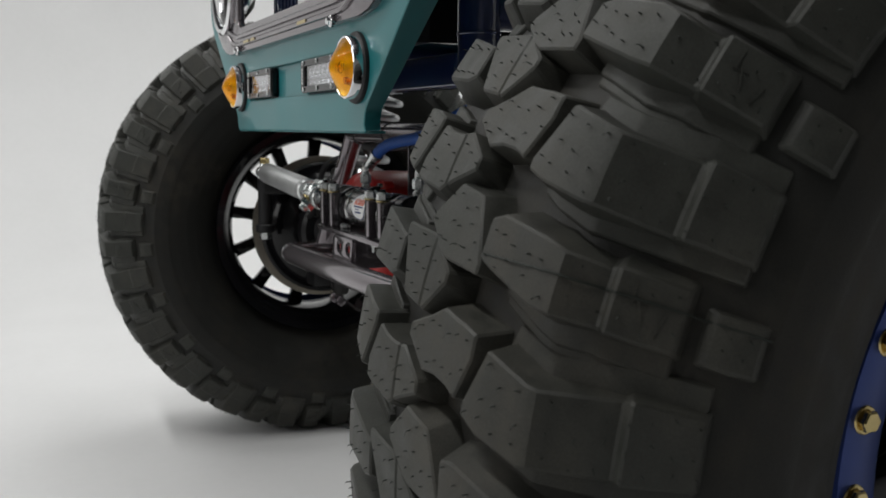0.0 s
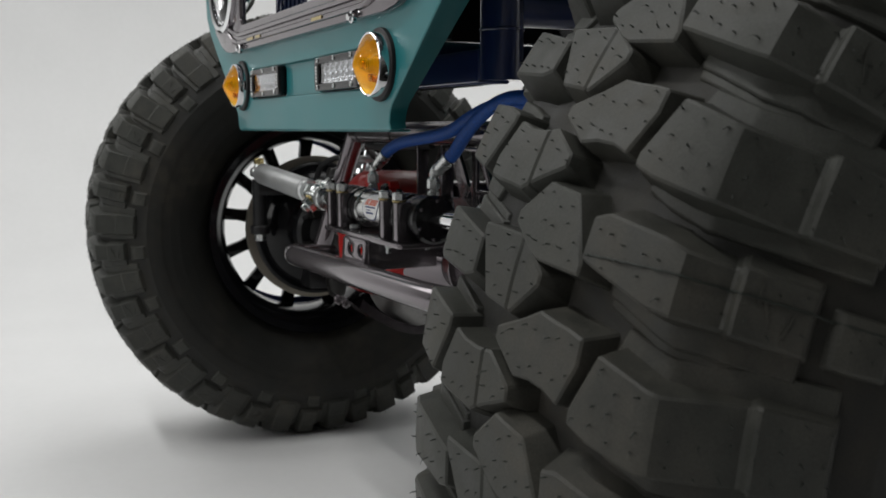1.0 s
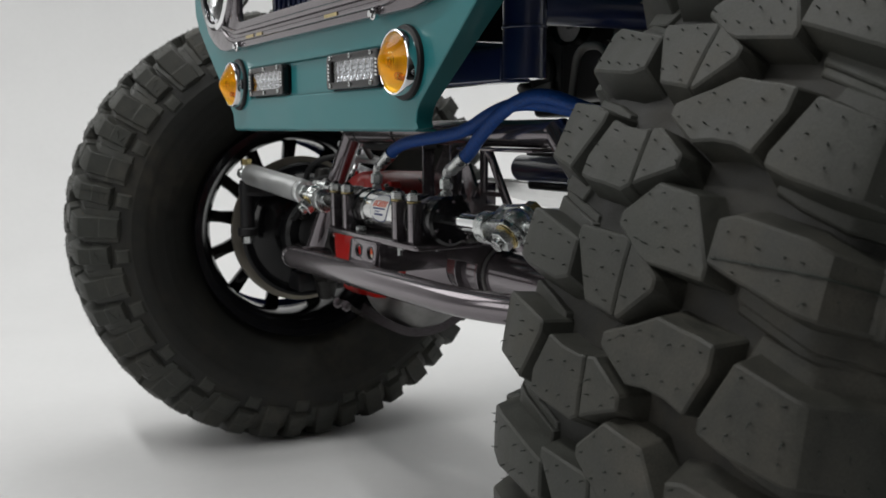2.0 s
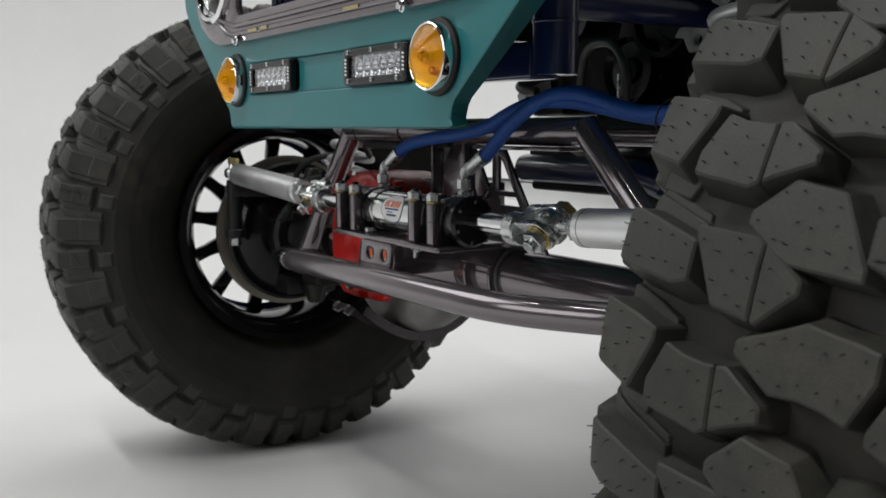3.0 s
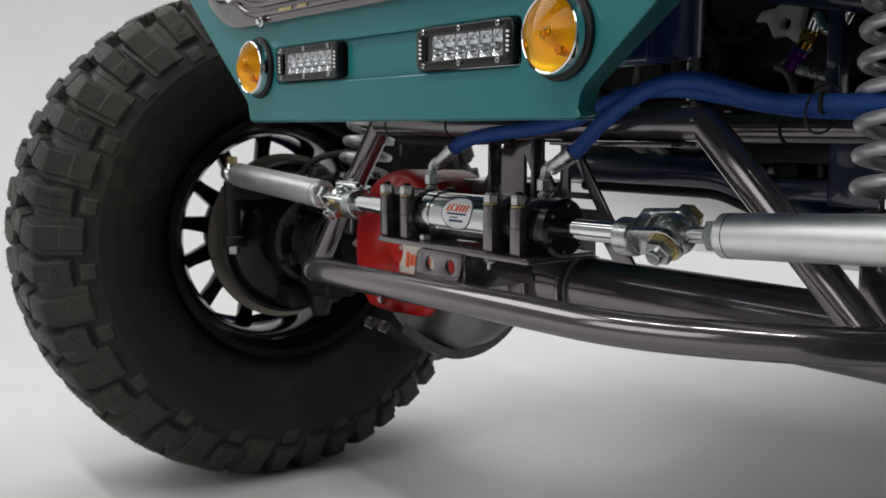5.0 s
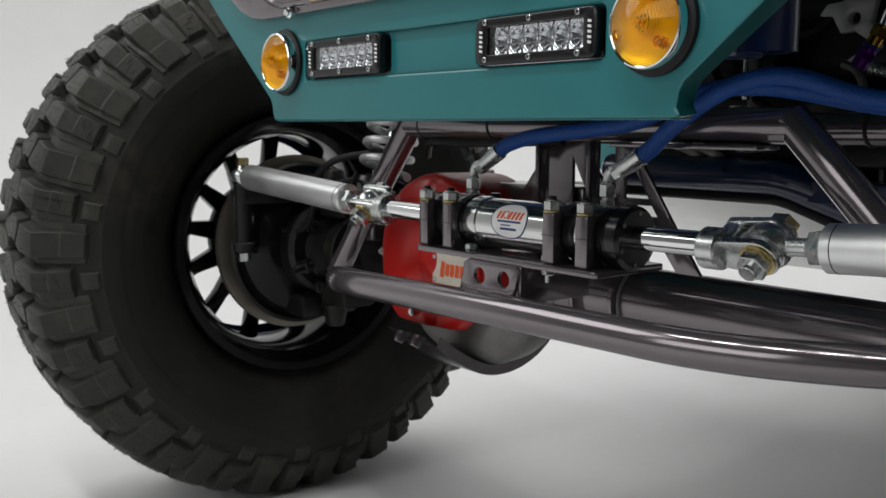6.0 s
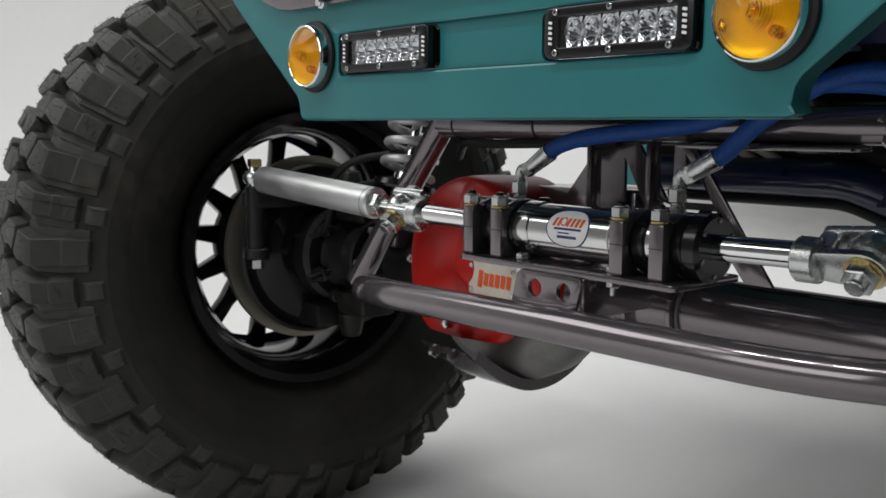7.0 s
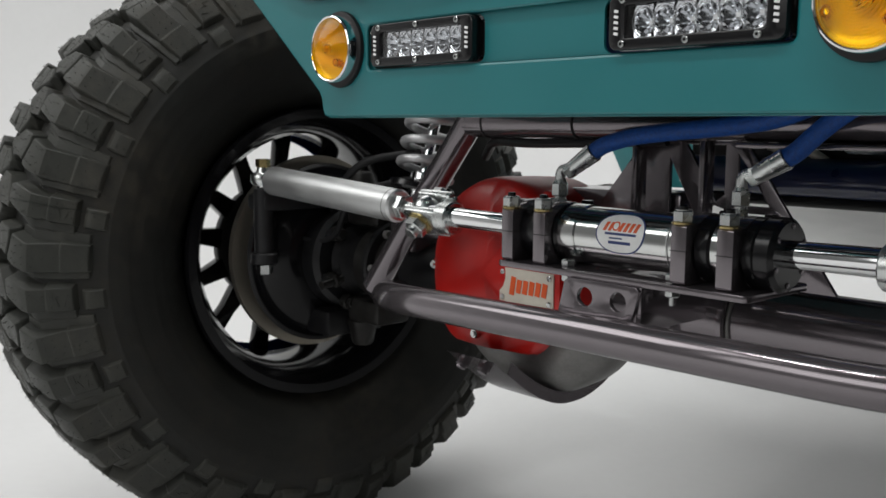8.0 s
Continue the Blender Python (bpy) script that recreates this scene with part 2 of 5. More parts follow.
def at_y(y):
    return Matrix.Translation((0, y, 0)) @ XZ


def at_x(x):
    return Matrix.Translation((x, 0, 0)) @ YZ


# ---- setting ----
GROUND = 0.022


def cove():
    """The floor runs up into the back and the side wall in one curved sweep."""
    bm = bmesh.new()
    bend, corner = 1.6, 1.2
    prof = [(0.0, GROUND)] + [(bend * math.sin(radians(7.5 * k)), GROUND + bend - bend * math.cos(radians(7.5 * k))) for k in range(1, 13)] + [(bend, 4.6)]
    foot = [(7.0, 2.6), (3.0, 2.6), (-1.4, 2.6)]
    way = [(0.0, 1.0)] * 3
    for k in range(1, 13):
        a = radians(90 + 7.5 * k)
        foot.append((-1.4 + corner * math.cos(a), 2.6 - corner + corner * math.sin(a)))
        way.append((math.cos(a), math.sin(a)))
    foot += [(-2.6, -3.0), (-2.6, -8.0)]
    way += [(-1.0, 0.0)] * 2
    rows = [[bm.verts.new((x + dx * d, y + dy * d, z)) for d, z in prof] for (x, y), (dx, dy) in zip(foot, way)]
    for a, b in zip(rows, rows[1:]):
        for i in range(len(prof) - 1):
            bm.faces.new((a[i], b[i], b[i + 1], a[i + 1]))
    bm.faces.new([r[0] for r in rows] + [bm.verts.new((7.0, -8.0, GROUND))])
    bmesh.ops.recalc_face_normals(bm, faces=bm.faces[:])
    tagged(new("floor", mesh_of("floor", bm, WHITE, 60)), "seamless white painted studio floor curving into the cove", "floor", kind="structure")
    # unseen walls and ceiling; their tones shape the bounce and reflections
    for name, dims, mat in (("wall_west", (-4.4, -4.25, -8, 4.4, -0.1, 4.6), WHITE), ("wall_south", (-4.35, 7.15, -8.15, -8, -0.1, 4.6), GREY),
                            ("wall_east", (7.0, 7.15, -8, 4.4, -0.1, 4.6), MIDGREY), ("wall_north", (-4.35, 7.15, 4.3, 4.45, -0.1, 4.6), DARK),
                            ("ceiling", (-4.35, 7.15, -8.15, 4.45, 4.6, 4.75), DARK)):
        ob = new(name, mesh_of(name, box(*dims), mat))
        tagged(ob, "unseen plain studio " + ("ceiling" if name == "ceiling" else "wall"), "ceiling" if name == "ceiling" else "wall", kind="structure")


cove()

buggy = tagged(new("rock_crawler"), "teal and navy tube-chassis rock crawler on huge knobby tyres", "off-road vehicle")

# ---- wheels ----
HUB_Z, HUB_X, RADIUS = 0.521, 0.878, 0.500
PITCHES = 22
PITCH = 2 * math.pi * RADIUS / PITCHES
STEER = 4.0
# carcass half profile: distance from the middle plane, radius
CARCASS = [(0.0, 0.479), (0.06, 0.4785), (0.09, 0.477), (0.108, 0.474), (0.118, 0.469), (0.13, 0.457), (0.143, 0.441), (0.155, 0.424), (0.166, 0.406), (0.1735, 0.389),
           (0.1745, 0.3875), (0.1765, 0.372), (0.1765, 0.357), (0.1755, 0.3545), (0.172, 0.338), (0.164, 0.317), (0.151, 0.296), (0.135, 0.278), (0.120, 0.263), (0.110, 0.252), (0.100, 0.244), (0.085, 0.236)]
ARC = np.concatenate([[0], np.cumsum([math.dist(a, b) for a, b in zip(CARCASS, CARCASS[1:])])])


def on_carcass(u):
    """Place and outward normal of the tyre's skin at arc length u from the crown."""
    a = abs(u)
    x, r = (float(np.interp(a, ARC, [p[k] for p in CARCASS])) for k in (0, 1))
    x0, r0 = (float(np.interp(max(a - 0.01, 0), ARC, [p[k] for p in CARCASS])) for k in (0, 1))
    x1, r1 = (float(np.interp(a + 0.01, ARC, [p[k] for p in CARCASS])) for k in (0, 1))
    n = Vector((r0 - r1, x1 - x0)).normalized()
    sg = -1 if u < 0 else 1
    return sg * x, r, sg * n.x, n.y


def on_tyre(u, s, h):
    x, r, nx, nr = on_carcass(u)
    a = s / RADIUS
    rr = r + nr * h
    return Vector((x + nx * h, -rr * math.cos(a), rr * math.sin(a)))


def lug(stations, low=0.004, high=0.004, ends=0.006, edge=0.0013):
    """A tread block from stations across the tread: (u, lower s, upper s, height). low, high, ends: how far its walls slope out."""
    bm = bmesh.new()
    tops, feet = [], []
    last = len(stations) - 1
    for i, (u, s0, s1, h) in enumerate(stations):
        cols = [s0, s0 + (s1 - s0) / 3, s0 + (s1 - s0) * 2 / 3, s1]
        tops.append([bm.verts.new(on_tyre(u, s, h)) for s in cols])
        du = -ends if i == 0 else (ends if i == last else 0)
        if stations[0][0] > stations[-1][0]:
            du = -du
        slope = min(1.0, 0.35 + h / 0.03)
        feet.append([bm.verts.new(on_tyre(u + du, s, -0.003)) for s in (s0 - low * slope, cols[1], cols[2], s1 + high * slope)])
    for a, b in zip(tops, tops[1:]):
        for k in range(3):
            bm.faces.new((a[k], a[k + 1], b[k + 1], b[k]))
    for k in (0, 3):
        for i in range(last):
            bm.faces.new((tops[i][k], tops[i + 1][k], feet[i + 1][k], feet[i][k]))
    for i in (0, last):
        for k in range(3):
            bm.faces.new((tops[i][k], tops[i][k + 1], feet[i][k + 1], feet[i][k]))
    bmesh.ops.recalc_face_normals(bm, faces=bm.faces[:])
    crest = [e for e in bm.edges if len(e.link_faces) == 2 and e.calc_face_angle(0) > 0.7]
    bmesh.ops.bevel(bm, geom=crest, offset=edge, segments=1, affect="EDGES")
    return bm


def shoulder_lug(stations, upper, short):
    """A shoulder block that rises from low moulded ledges; upper is the sign of its gently sloping side."""
    st = [p for p in stations if abs(p[0]) > 0.06]
    wide, steep = (0.012, 0.005) if short else (0.010, 0.005)

    def ledge(side, out, height):
        if side < 0:
            return lug([(u, s0 - out - 0.002 * min(i, 2), s0 + 0.012, height) for i, (u, s0, s1, h) in enumerate(st)], 0.004, 0.004, 0.004, 0.0009)
        return lug([(u, s1 - 0.012, s1 + out + 0.002 * min(i, 2), height) for i, (u, s0, s1, h) in enumerate(st)], 0.004, 0.004, 0.004, 0.0009)

    low, high = (steep, wide) if upper > 0 else (wide, steep)
    parts = [lug(stations, low, high, 0.006), ledge(-upper, 0.011 if short else 0.008, 0.0045)]
    if short:
        parts.append(ledge(-upper, 0.017, 0.0022))
    else:
        parts.append(ledge(upper, 0.015, 0.0035))
    return merge(*parts)


H = 0.0215
# one pitch of the tread; the same blocks turned half round make the other half
SHOULDER_LONG = [(0.070, 0.097, 0.104, H), (0.086, 0.091, 0.137, H), (0.113, 0.084, 0.127, H), (0.117, 0.084, 0.126, H - 0.0008), (0.154, 0.083, 0.130, 0.0080),
                 (0.1575, 0.083, 0.131, 0.0140), (0.194, 0.084, 0.130, 0.0085)]
SHOULDER_SHORT = [(0.054, 0.184, 0.208, H), (0.066, 0.180, 0.211, H), (0.104, 0.167, 0.204, H), (0.114, 0.165, 0.200, H - 0.0008), (0.133, 0.165, 0.199, 0.0115),
                  (0.136, 0.164, 0.201, 0.0170), (0.171, 0.162, 0.201, 0.0110)]
SIDE_RIB = [(0.187, 0.161, 0.193, 0.0048), (0.198, 0.160, 0.193, 0.0050), (0.211, 0.160, 0.193, 0.0040)]
CENTRE_LONG = [(-0.011, 0.126, 0.134, H), (0.014, 0.109, 0.143, H), (0.030, 0.110, 0.150, H), (0.046, 0.108, 0.147, H), (0.060, 0.103, 0.145, H), (0.072, 0.128, 0.142, H)]
CENTRE_SHORT = [(-0.021, 0.199, 0.206, H), (0.002, 0.182, 0.226, H), (0.011, 0.178, 0.224, H), (0.034, 0.176, 0.220, H), (0.055, 0.174, 0.181, H)]


def turned(stations):
    return [(-u, 0.227 - s1, 0.227 - s0, h) for u, s0, s1, h in stations]


def siped(stations, cut):
    """The block cut in two by a narrow sipe at u = cut."""
    st = sorted(stations)
    us = [p[0] for p in st]
    edge = [float(np.interp(cut, us, [p[k] for p in st])) for k in (1, 2, 3)]
    return [[p for p in st if p[0] < cut - 0.002] + [(cut - 0.0007, *edge)], [(cut + 0.0007, *edge)] + [p for p in st if p[0] > cut + 0.002]]


LUGS = []
for src in (SHOULDER_LONG, SHOULDER_SHORT, SIDE_RIB):
    LUGS += [src, turned(src)]
LUGS += [CENTRE_LONG, CENTRE_SHORT]
for src, cut in ((CENTRE_LONG, -0.022), (CENTRE_SHORT, -0.006)):
    LUGS += siped(turned(src), cut)


def tyre_skin():
    bm = bmesh.new()
    n = 132
    half = [on_carcass(u)[:2] for u in np.union1d(np.linspace(0, ARC[-1], 36), ARC)]
    prof = [(-x, r) for x, r in half[:0:-1]] + list(half)
    rings = []
    for k in range(n):
        a = 2 * math.pi * k / n
        rings.append([bm.verts.new((x, -r * math.cos(a), r * math.sin(a))) for x, r in prof])
    for k in range(n):
        a, b = rings[k], rings[(k + 1) % n]
        for i in range(len(prof) - 1):
            bm.faces.new((a[i], a[i + 1], b[i + 1], b[i]))
    bmesh.ops.recalc_face_normals(bm, faces=bm.faces[:])
    return bm


def hairs():
    """Little curved rubber moulding hairs, spaced out over the tops of the blocks."""
    bm = bmesh.new()
    rnd = random.Random(4)
    for k in range(PITCHES):
        for st in LUGS:
            spent = 0.004
            for (u0, a0, b0, h0), (u1, a1, b1, h1) in zip(st, st[1:]):
                spent += abs(u1 - u0)
                while spent > 0.0115:
                    spent -= 0.0115
                    f = min(max(1 - spent / max(abs(u1 - u0), 1e-4), 0.05), 0.95)
                    low, high = a0 + (a1 - a0) * f, b0 + (b1 - b0) * f
                    rows = max(1, round((high - low) / 0.017))
                    for r in range(rows):
                        u = u0 + (u1 - u0) * f + rnd.uniform(-0.002, 0.002)
                        h = h0 + (h1 - h0) * f
                        s = low + (high - low) * (r + 0.5 + rnd.uniform(-0.28, 0.28)) / rows + k * PITCH
                        size = 0.0022 + 0.0032 * rnd.random() ** 2
                        du, ds = rnd.uniform(-0.6, 0.6) * size, rnd.uniform(-1.0, 0.3) * size
                        way = [(u, s, h - 0.0008), (u + du * 0.3, s + ds * 0.2, h + size * 0.55), (u + du, s + ds, h + size * 0.85)]
                        rings = []
                        for (uu, ss, hh), w in zip(way, (0.00055, 0.00045, 0.0002)):
                            rings.append([bm.verts.new(on_tyre(uu + w * math.cos(a), ss + w * math.sin(a), hh)) for a in (0.5, 2.6, 4.7)])
                        for p, q in zip(rings, rings[1:]):
                            for c in range(3):
                                d = (c + 1) % 3
                                bm.faces.new((p[c], p[d], q[d], q[c]))
    return bm


def side_mark(sg):
    """A worn raised mark of slanted bars moulded on a shoulder block."""
    bars = []
    for u, s, du, ds in ((0.145, 0.190, 0.0, 0.012), (0.145, 0.184, 0.007, 0.001), (0.152, 0.180, -0.004, 0.013), (0.159, 0.176, 0.003, 0.012)):
        bm = bmesh.new()
        q = []
        for lift in (-0.0004, 0.00035):
            for a, b in ((0, 0), (1, 0), (1, 1), (0, 1)):
                uu, ss = u + du * b + 0.0012 * (a - 0.5), s + ds * (b - 0.5)
                ss = ss if sg > 0 else 0.227 - ss
                q.append(bm.verts.new(on_tyre(sg * uu, ss, float(np.interp(uu, (0.136, 0.171), (0.0170, 0.0110))) + lift)))
        for f in ((4, 5, 6, 7), (0, 1, 5, 4), (1, 2, 6, 5), (2, 3, 7, 6), (3, 0, 4, 7)):
            bm.faces.new([q[i] for i in f])
        bmesh.ops.recalc_face_normals(bm, faces=bm.faces[:])
        bars.append(bm)
    return merge(*bars)


def seam():
    """A fine parting line of the mould that runs over one short shoulder block and its rib."""
    rnd = random.Random(9)
    at = [p[0] for p in SHOULDER_SHORT] + [0.178, 0.183, 0.189, 0.211, 0.219]
    hh = [p[3] for p in SHOULDER_SHORT] + [0.004, 0.001, 0.0048, 0.0040, 0.0]
    pts = [on_tyre(u, 0.187 + rnd.uniform(-0.0003, 0.0003), float(np.interp(u, at, hh)) + rnd.uniform(0.0, 0.0006)) for u in np.arange(0.057, 0.219, 0.0025)]
    return sweep(pts, 0.0007, 5)


seam_mesh = mesh_of("mould_seam", seam(), HAIR)
mark_meshes = [mesh_of("moulded_mark", side_mark(sg), BLOCK) for sg in (1, -1)]
skin_mesh = mesh_of("tyre", tyre_skin(), SHADED_RUBBER, 60)
hair_mesh = mesh_of("moulding_hairs", hairs(), HAIR)
block_meshes = []
for i, st in enumerate(LUGS):
    upper = -1 if i in (1, 3, 5) or i > 7 else 1
    if i < 4:
        bm = shoulder_lug(st, upper, i > 1)
    else:
        wide, steep, ends = (0.009, 0.006, 0.008) if i < 6 else (0.0085, 0.0035, 0.005)
        bm = lug(st, steep if upper > 0 else wide, wide if upper > 0 else steep, ends)
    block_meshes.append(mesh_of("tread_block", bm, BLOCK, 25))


def tyre(x, y, turn, steer=0.0):
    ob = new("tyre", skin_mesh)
    ob.parent = buggy
    ob.matrix_basis = pose(x, y, HUB_Z, 0, 0, steer) @ Matrix.Rotation(turn, 4, "X")
    tagged(ob, "deep-lugged black off-road tyre with moulding hairs")
    hs = new("moulding_hairs", hair_mesh)
    hs.parent = ob
    tagged(hs, kind="stuff")
    sm = new("mould_seam", seam_mesh)
    sm.parent = ob
    for k in range(PITCHES):
        for me in block_meshes + mark_meshes:
            b = new(me.name.split(".")[0], me)
            b.parent = ob
            b.matrix_basis = Matrix.Rotation(-k * PITCH / RADIUS, 4, "X")
    return ob


NEAR_HUB, FAR_HUB = (HUB_X, 0.014), (-HUB_X, -0.014)
near_tyre = tyre(*NEAR_HUB, 0.038)


def scuffs():
    """Fine pale scratches on the flat of the sidewall."""
    bm = bmesh.new()
    rnd = random.Random(21)
    for k in range(16):
        u, s = rnd.uniform(0.245, 0.30), rnd.uniform(-0.30, 0.10)
        length, way = rnd.uniform(0.004, 0.015), rnd.uniform(0.5, 1.1)
        du, ds = length * math.cos(way), length * math.sin(way)
        w = 0.00035
        q = [bm.verts.new(on_tyre(u + f * du + g * w, s + f * ds - g * w, 0.0004)) for f, g in ((0, -1), (1, -0.4), (1, 0.4), (0, 1))]
        bm.faces.new(q)
    bmesh.ops.recalc_face_normals(bm, faces=bm.faces[:])
    return bm


part("scuff_marks", scuffs(), SCUFF, near_tyre, "pale scratches on the sidewall", kind="stuff")
tyre(*FAR_HUB, 0.15, -STEER)

for hub, wall, steer in ((NEAR_HUB, 1, 0.0), (FAR_HUB, -1, -STEER)):
    # the face of the wheel lies at the outer side; wall is the outward sign
    rim = part("wheel_rim", merge(
        moved(lathe([(0.247, -0.134), (0.250, -0.130), (0.250, -0.124), (0.238, -0.118), (0.228, -0.108), (0.214, -0.085), (0.211, 0.03), (0.222, 0.075), (0.228, 0.09),
                     (0.236, 0.094), (0.236, 0.099), (0.222, 0.096), (0.216, 0.07), (0.204, 0.035), (0.206, -0.085), (0.220, -0.112), (0.232, -0.132)], 96, closed=True), Matrix.Rotation(radians(90), 4, "Y"))),
        GLOSS, buggy, "glossy black alloy rim with slotted spokes")
    m = pose(hub[0], hub[1], HUB_Z, 0, 0, steer) @ Matrix.Diagonal((wall, 1, 1, 1))
    rim.matrix_basis = pose(hub[0], hub[1], HUB_Z, 0, 0, steer + (0 if wall > 0 else 180))
    part("hub_disc", merge(moved(plate(circle(0, 0, 0.112, 48), [circle(0, 0, 0.04, 24)], 0.02, Matrix.Translation((0.052, 0, 0)) @ YZ, 0.003), Matrix())), SATIN, rim)
    for k in range(12):
        a = 2 * math.pi * k / 12 + 0.14
        part("spoke", moved(merge(plate([(-0.019, 0.104), (-0.0135, 0.15), (-0.016, 0.214), (0.016, 0.214), (0.0135, 0.15), (0.019, 0.104)], [], 0.024,
                                             Matrix.Translation((0.05, 0, 0)) @ YZ, 0.003)), Matrix.Rotation(a, 4, "X")), GLOSS, rim)
    ring = part("beadlock_ring", moved(lathe([(0.2, 0.098), (0.248, 0.098), (0.251, 0.101), (0.251, 0.107), (0.247, 0.112), (0.213, 0.110), (0.205, 0.104)], 96, closed=True),
                                       Matrix.Rotation(radians(90), 4, "Y")), BLUE, rim, "blue anodised beadlock ring")
    for k in range(28):
        a = 2 * math.pi * k / 28
        y, z = 0.2315 * math.cos(a), 0.2315 * math.sin(a)
        part("beadlock_bolt", merge(rod((0.108, y, z), (0.1125, y, z), 0.0098, 18, edge=0.0008), hexagon((0.1125, y, z), (0.118, y, z), 0.0076)), BRASS, rim)


# ---- front body panel ----
MID, FACE = 0.008, -0.312
SIDE = [(0.328, 0.750), (0.335, 0.752), (0.3385, 0.759), (0.341, 0.772), (0.346, 0.780), (0.378, 0.806), (0.432, 0.850), (0.49, 0.897), (0.535, 0.936), (0.556, 0.966), (0.56, 1.0), (0.56, 1.075)]


def edge_of(sg, side):
    """One edge of the front sheet; the driver's side is cut a little narrower."""
    return [(MID + sg * (x - (0.008 if sg > 0 and z > 0.755 else 0.0)), z) for x, z in side]


def both(side):
    return edge_of(1, side) + edge_of(-1, side)[::-1]


def front_panel():
    grille_gap = round_rect(MID - 0.30, MID + 0.30, 0.905, 1.06, 0.03)
    lamps = [circle(MID + sg * 0.37, 1.0, 0.078, 40) for sg in (-1, 1)]
    band = round_rect(MID - 0.252, MID + 0.252, 0.8015, 0.8495, 0.006)
    body = part("front_panel", plate(both(SIDE), [band, grille_gap, *lamps], 0.004, at_y(FACE), 0.0026), TEAL, buggy, "glossy teal painted front panel", angle=12)
    gaps = [round_rect(MID + sg * 0.163 - 0.09, MID + sg * 0.163 + 0.09, 0.8025, 0.8485, 0.009) for sg in (-1, 1)]
    part("recessed_band", plate([(MID - 0.256, 0.799), (MID + 0.256, 0.799), (MID + 0.256, 0.852), (MID - 0.256, 0.852)], gaps, 0.003, at_y(FACE + 0.0065)), TEAL, body)
    # the returned edges of the sheet
    for sg in (-1, 1):
        bm = bmesh.new()
        rows = []
        for xx, z in edge_of(sg, SIDE):
            deep = 0.018 + 0.1 * (z - 0.75)
            rows.append([bm.verts.new(p) for p in ((xx, FACE + 0.001, z), (xx + sg * 0.001, FACE + 0.005, z), (xx + sg * 0.003, FACE + deep, z + 0.002))])
        for a, b in zip(rows, rows[1:]):
            for k in range(2):
                bm.faces.new((a[k], a[k + 1], b[k + 1], b[k]))
        bmesh.ops.solidify(bm, geom=bm.faces[:], thickness=0.003)
        bmesh.ops.recalc_face_normals(bm, faces=bm.faces[:])
        part("side_return", bm, TEAL, body, angle=50)
    part("bottom_return", box(MID - 0.328, MID + 0.324, FACE + 0.002, FACE + 0.03, 0.749, 0.752, 0.0008), TEAL, body)
    return body


panel = front_panel()


def grille():
    low = [(0.34, 0.884), (0.372, 0.888), (0.405, 0.9), (0.44, 0.922), (0.462, 0.95), (0.47, 0.985), (0.47, 1.075)]
    lamps = [circle(MID + sg * 0.37, 1.0, 0.073, 40) for sg in (-1, 1)]
    gap = round_rect(MID - 0.272, MID + 0.272, 0.926, 1.05, 0.016)
    body = part("grille_surround", plate([(MID + x, z) for x, z in low] + [(MID - x, z) for x, z in low[::-1]], [gap, *lamps], 0.012, at_y(FACE - 0.011), 0.003), GUN, buggy, "gunmetal grille surround with raised ribs")
    for k, (dx, z) in enumerate(((0.30, 0.897), (0.285, 0.91))):
        pts = [(MID - 0.345 - 0.02 * k + 0.0, FACE - 0.012, z + 0.022), (MID - dx, FACE - 0.012, z), (MID + dx, FACE - 0.012, z), (MID + 0.345 + 0.02 * k, FACE - 0.012, z + 0.022)]
        part("rib", tube(pts, 0.0042, 0.03, 10), GUN, body)
    for x in (-0.256, 0.262):
        part("grille_bolt", merge(rod((x, FACE - 0.011, 0.886), (x, FACE - 0.017, 0.886), 0.0075, 18, edge=0.001), hexagon((x, FACE - 0.017, 0.886), (x, FACE - 0.021, 0.886), 0.0055)), CHROME, body)
    for x0, x1 in ((-0.20, -0.165), (-0.15, -0.125), (0.12, 0.16)):
        part("tan_decal", box(x0, x1, FACE - 0.0175, FACE - 0.0162, 0.8945, 0.899), BRASS, body)
    for sg in (-1, 1):
        cx = MID + sg * 0.37
        lamp = part("headlight", moved(lathe([(0.073, 0.02), (0.079, 0.0), (0.079, -0.006), (0.074, -0.010), (0.068, -0.008), (0.066, 0.0), (0.064, 0.02)], 56, closed=True),
                                       Matrix.Translation((cx, FACE - 0.012, 1.0)) @ Matrix.Rotation(radians(-90), 4, "X")), CHROME, buggy, "round headlight with a chrome bezel")
        part("lens", moved(lathe([(0, -0.016), (0.03, -0.013), (0.055, -0.005), (0.066, 0.002), (0.066, 0.006), (0, 0.0)], 48), Matrix.Translation((cx, FACE - 0.012, 1.0)) @ Matrix.Rotation(radians(-90), 4, "X")), GLASS, lamp)
        part("reflector", moved(lathe([(0.066, 0.008), (0.055, 0.03), (0.03, 0.05), (0.0, 0.055)], 48), Matrix.Translation((cx, FACE - 0.012, 1.0)) @ Matrix.Rotation(radians(-90), 4, "X")), CHROME, lamp)
    # what shows through the gap: a cooler with a blue core and pale fittings
    core = part("oil_cooler", box(MID - 0.30, MID + 0.30, FACE + 0.06, FACE + 0.10, 0.86, 1.07, 0.004), SATIN, buggy, "black cooler behind the grille")
    for k in range(26):
        x = MID - 0.27 + k * 0.0216
        part("fin", box(x, x + 0.012, FACE + 0.052, FACE + 0.06, 0.875, 1.065), NAVY, core)
    for x in (0.0, 0.12):
        part("fitting", merge(rod((x, FACE + 0.05, 0.945), (x, FACE + 0.025, 0.945), 0.022, 20, edge=0.003), hexagon((x + 0.012, FACE + 0.03, 0.985), (x + 0.012, FACE + 0.03, 1.03), 0.018)), ALU, core)


grille()


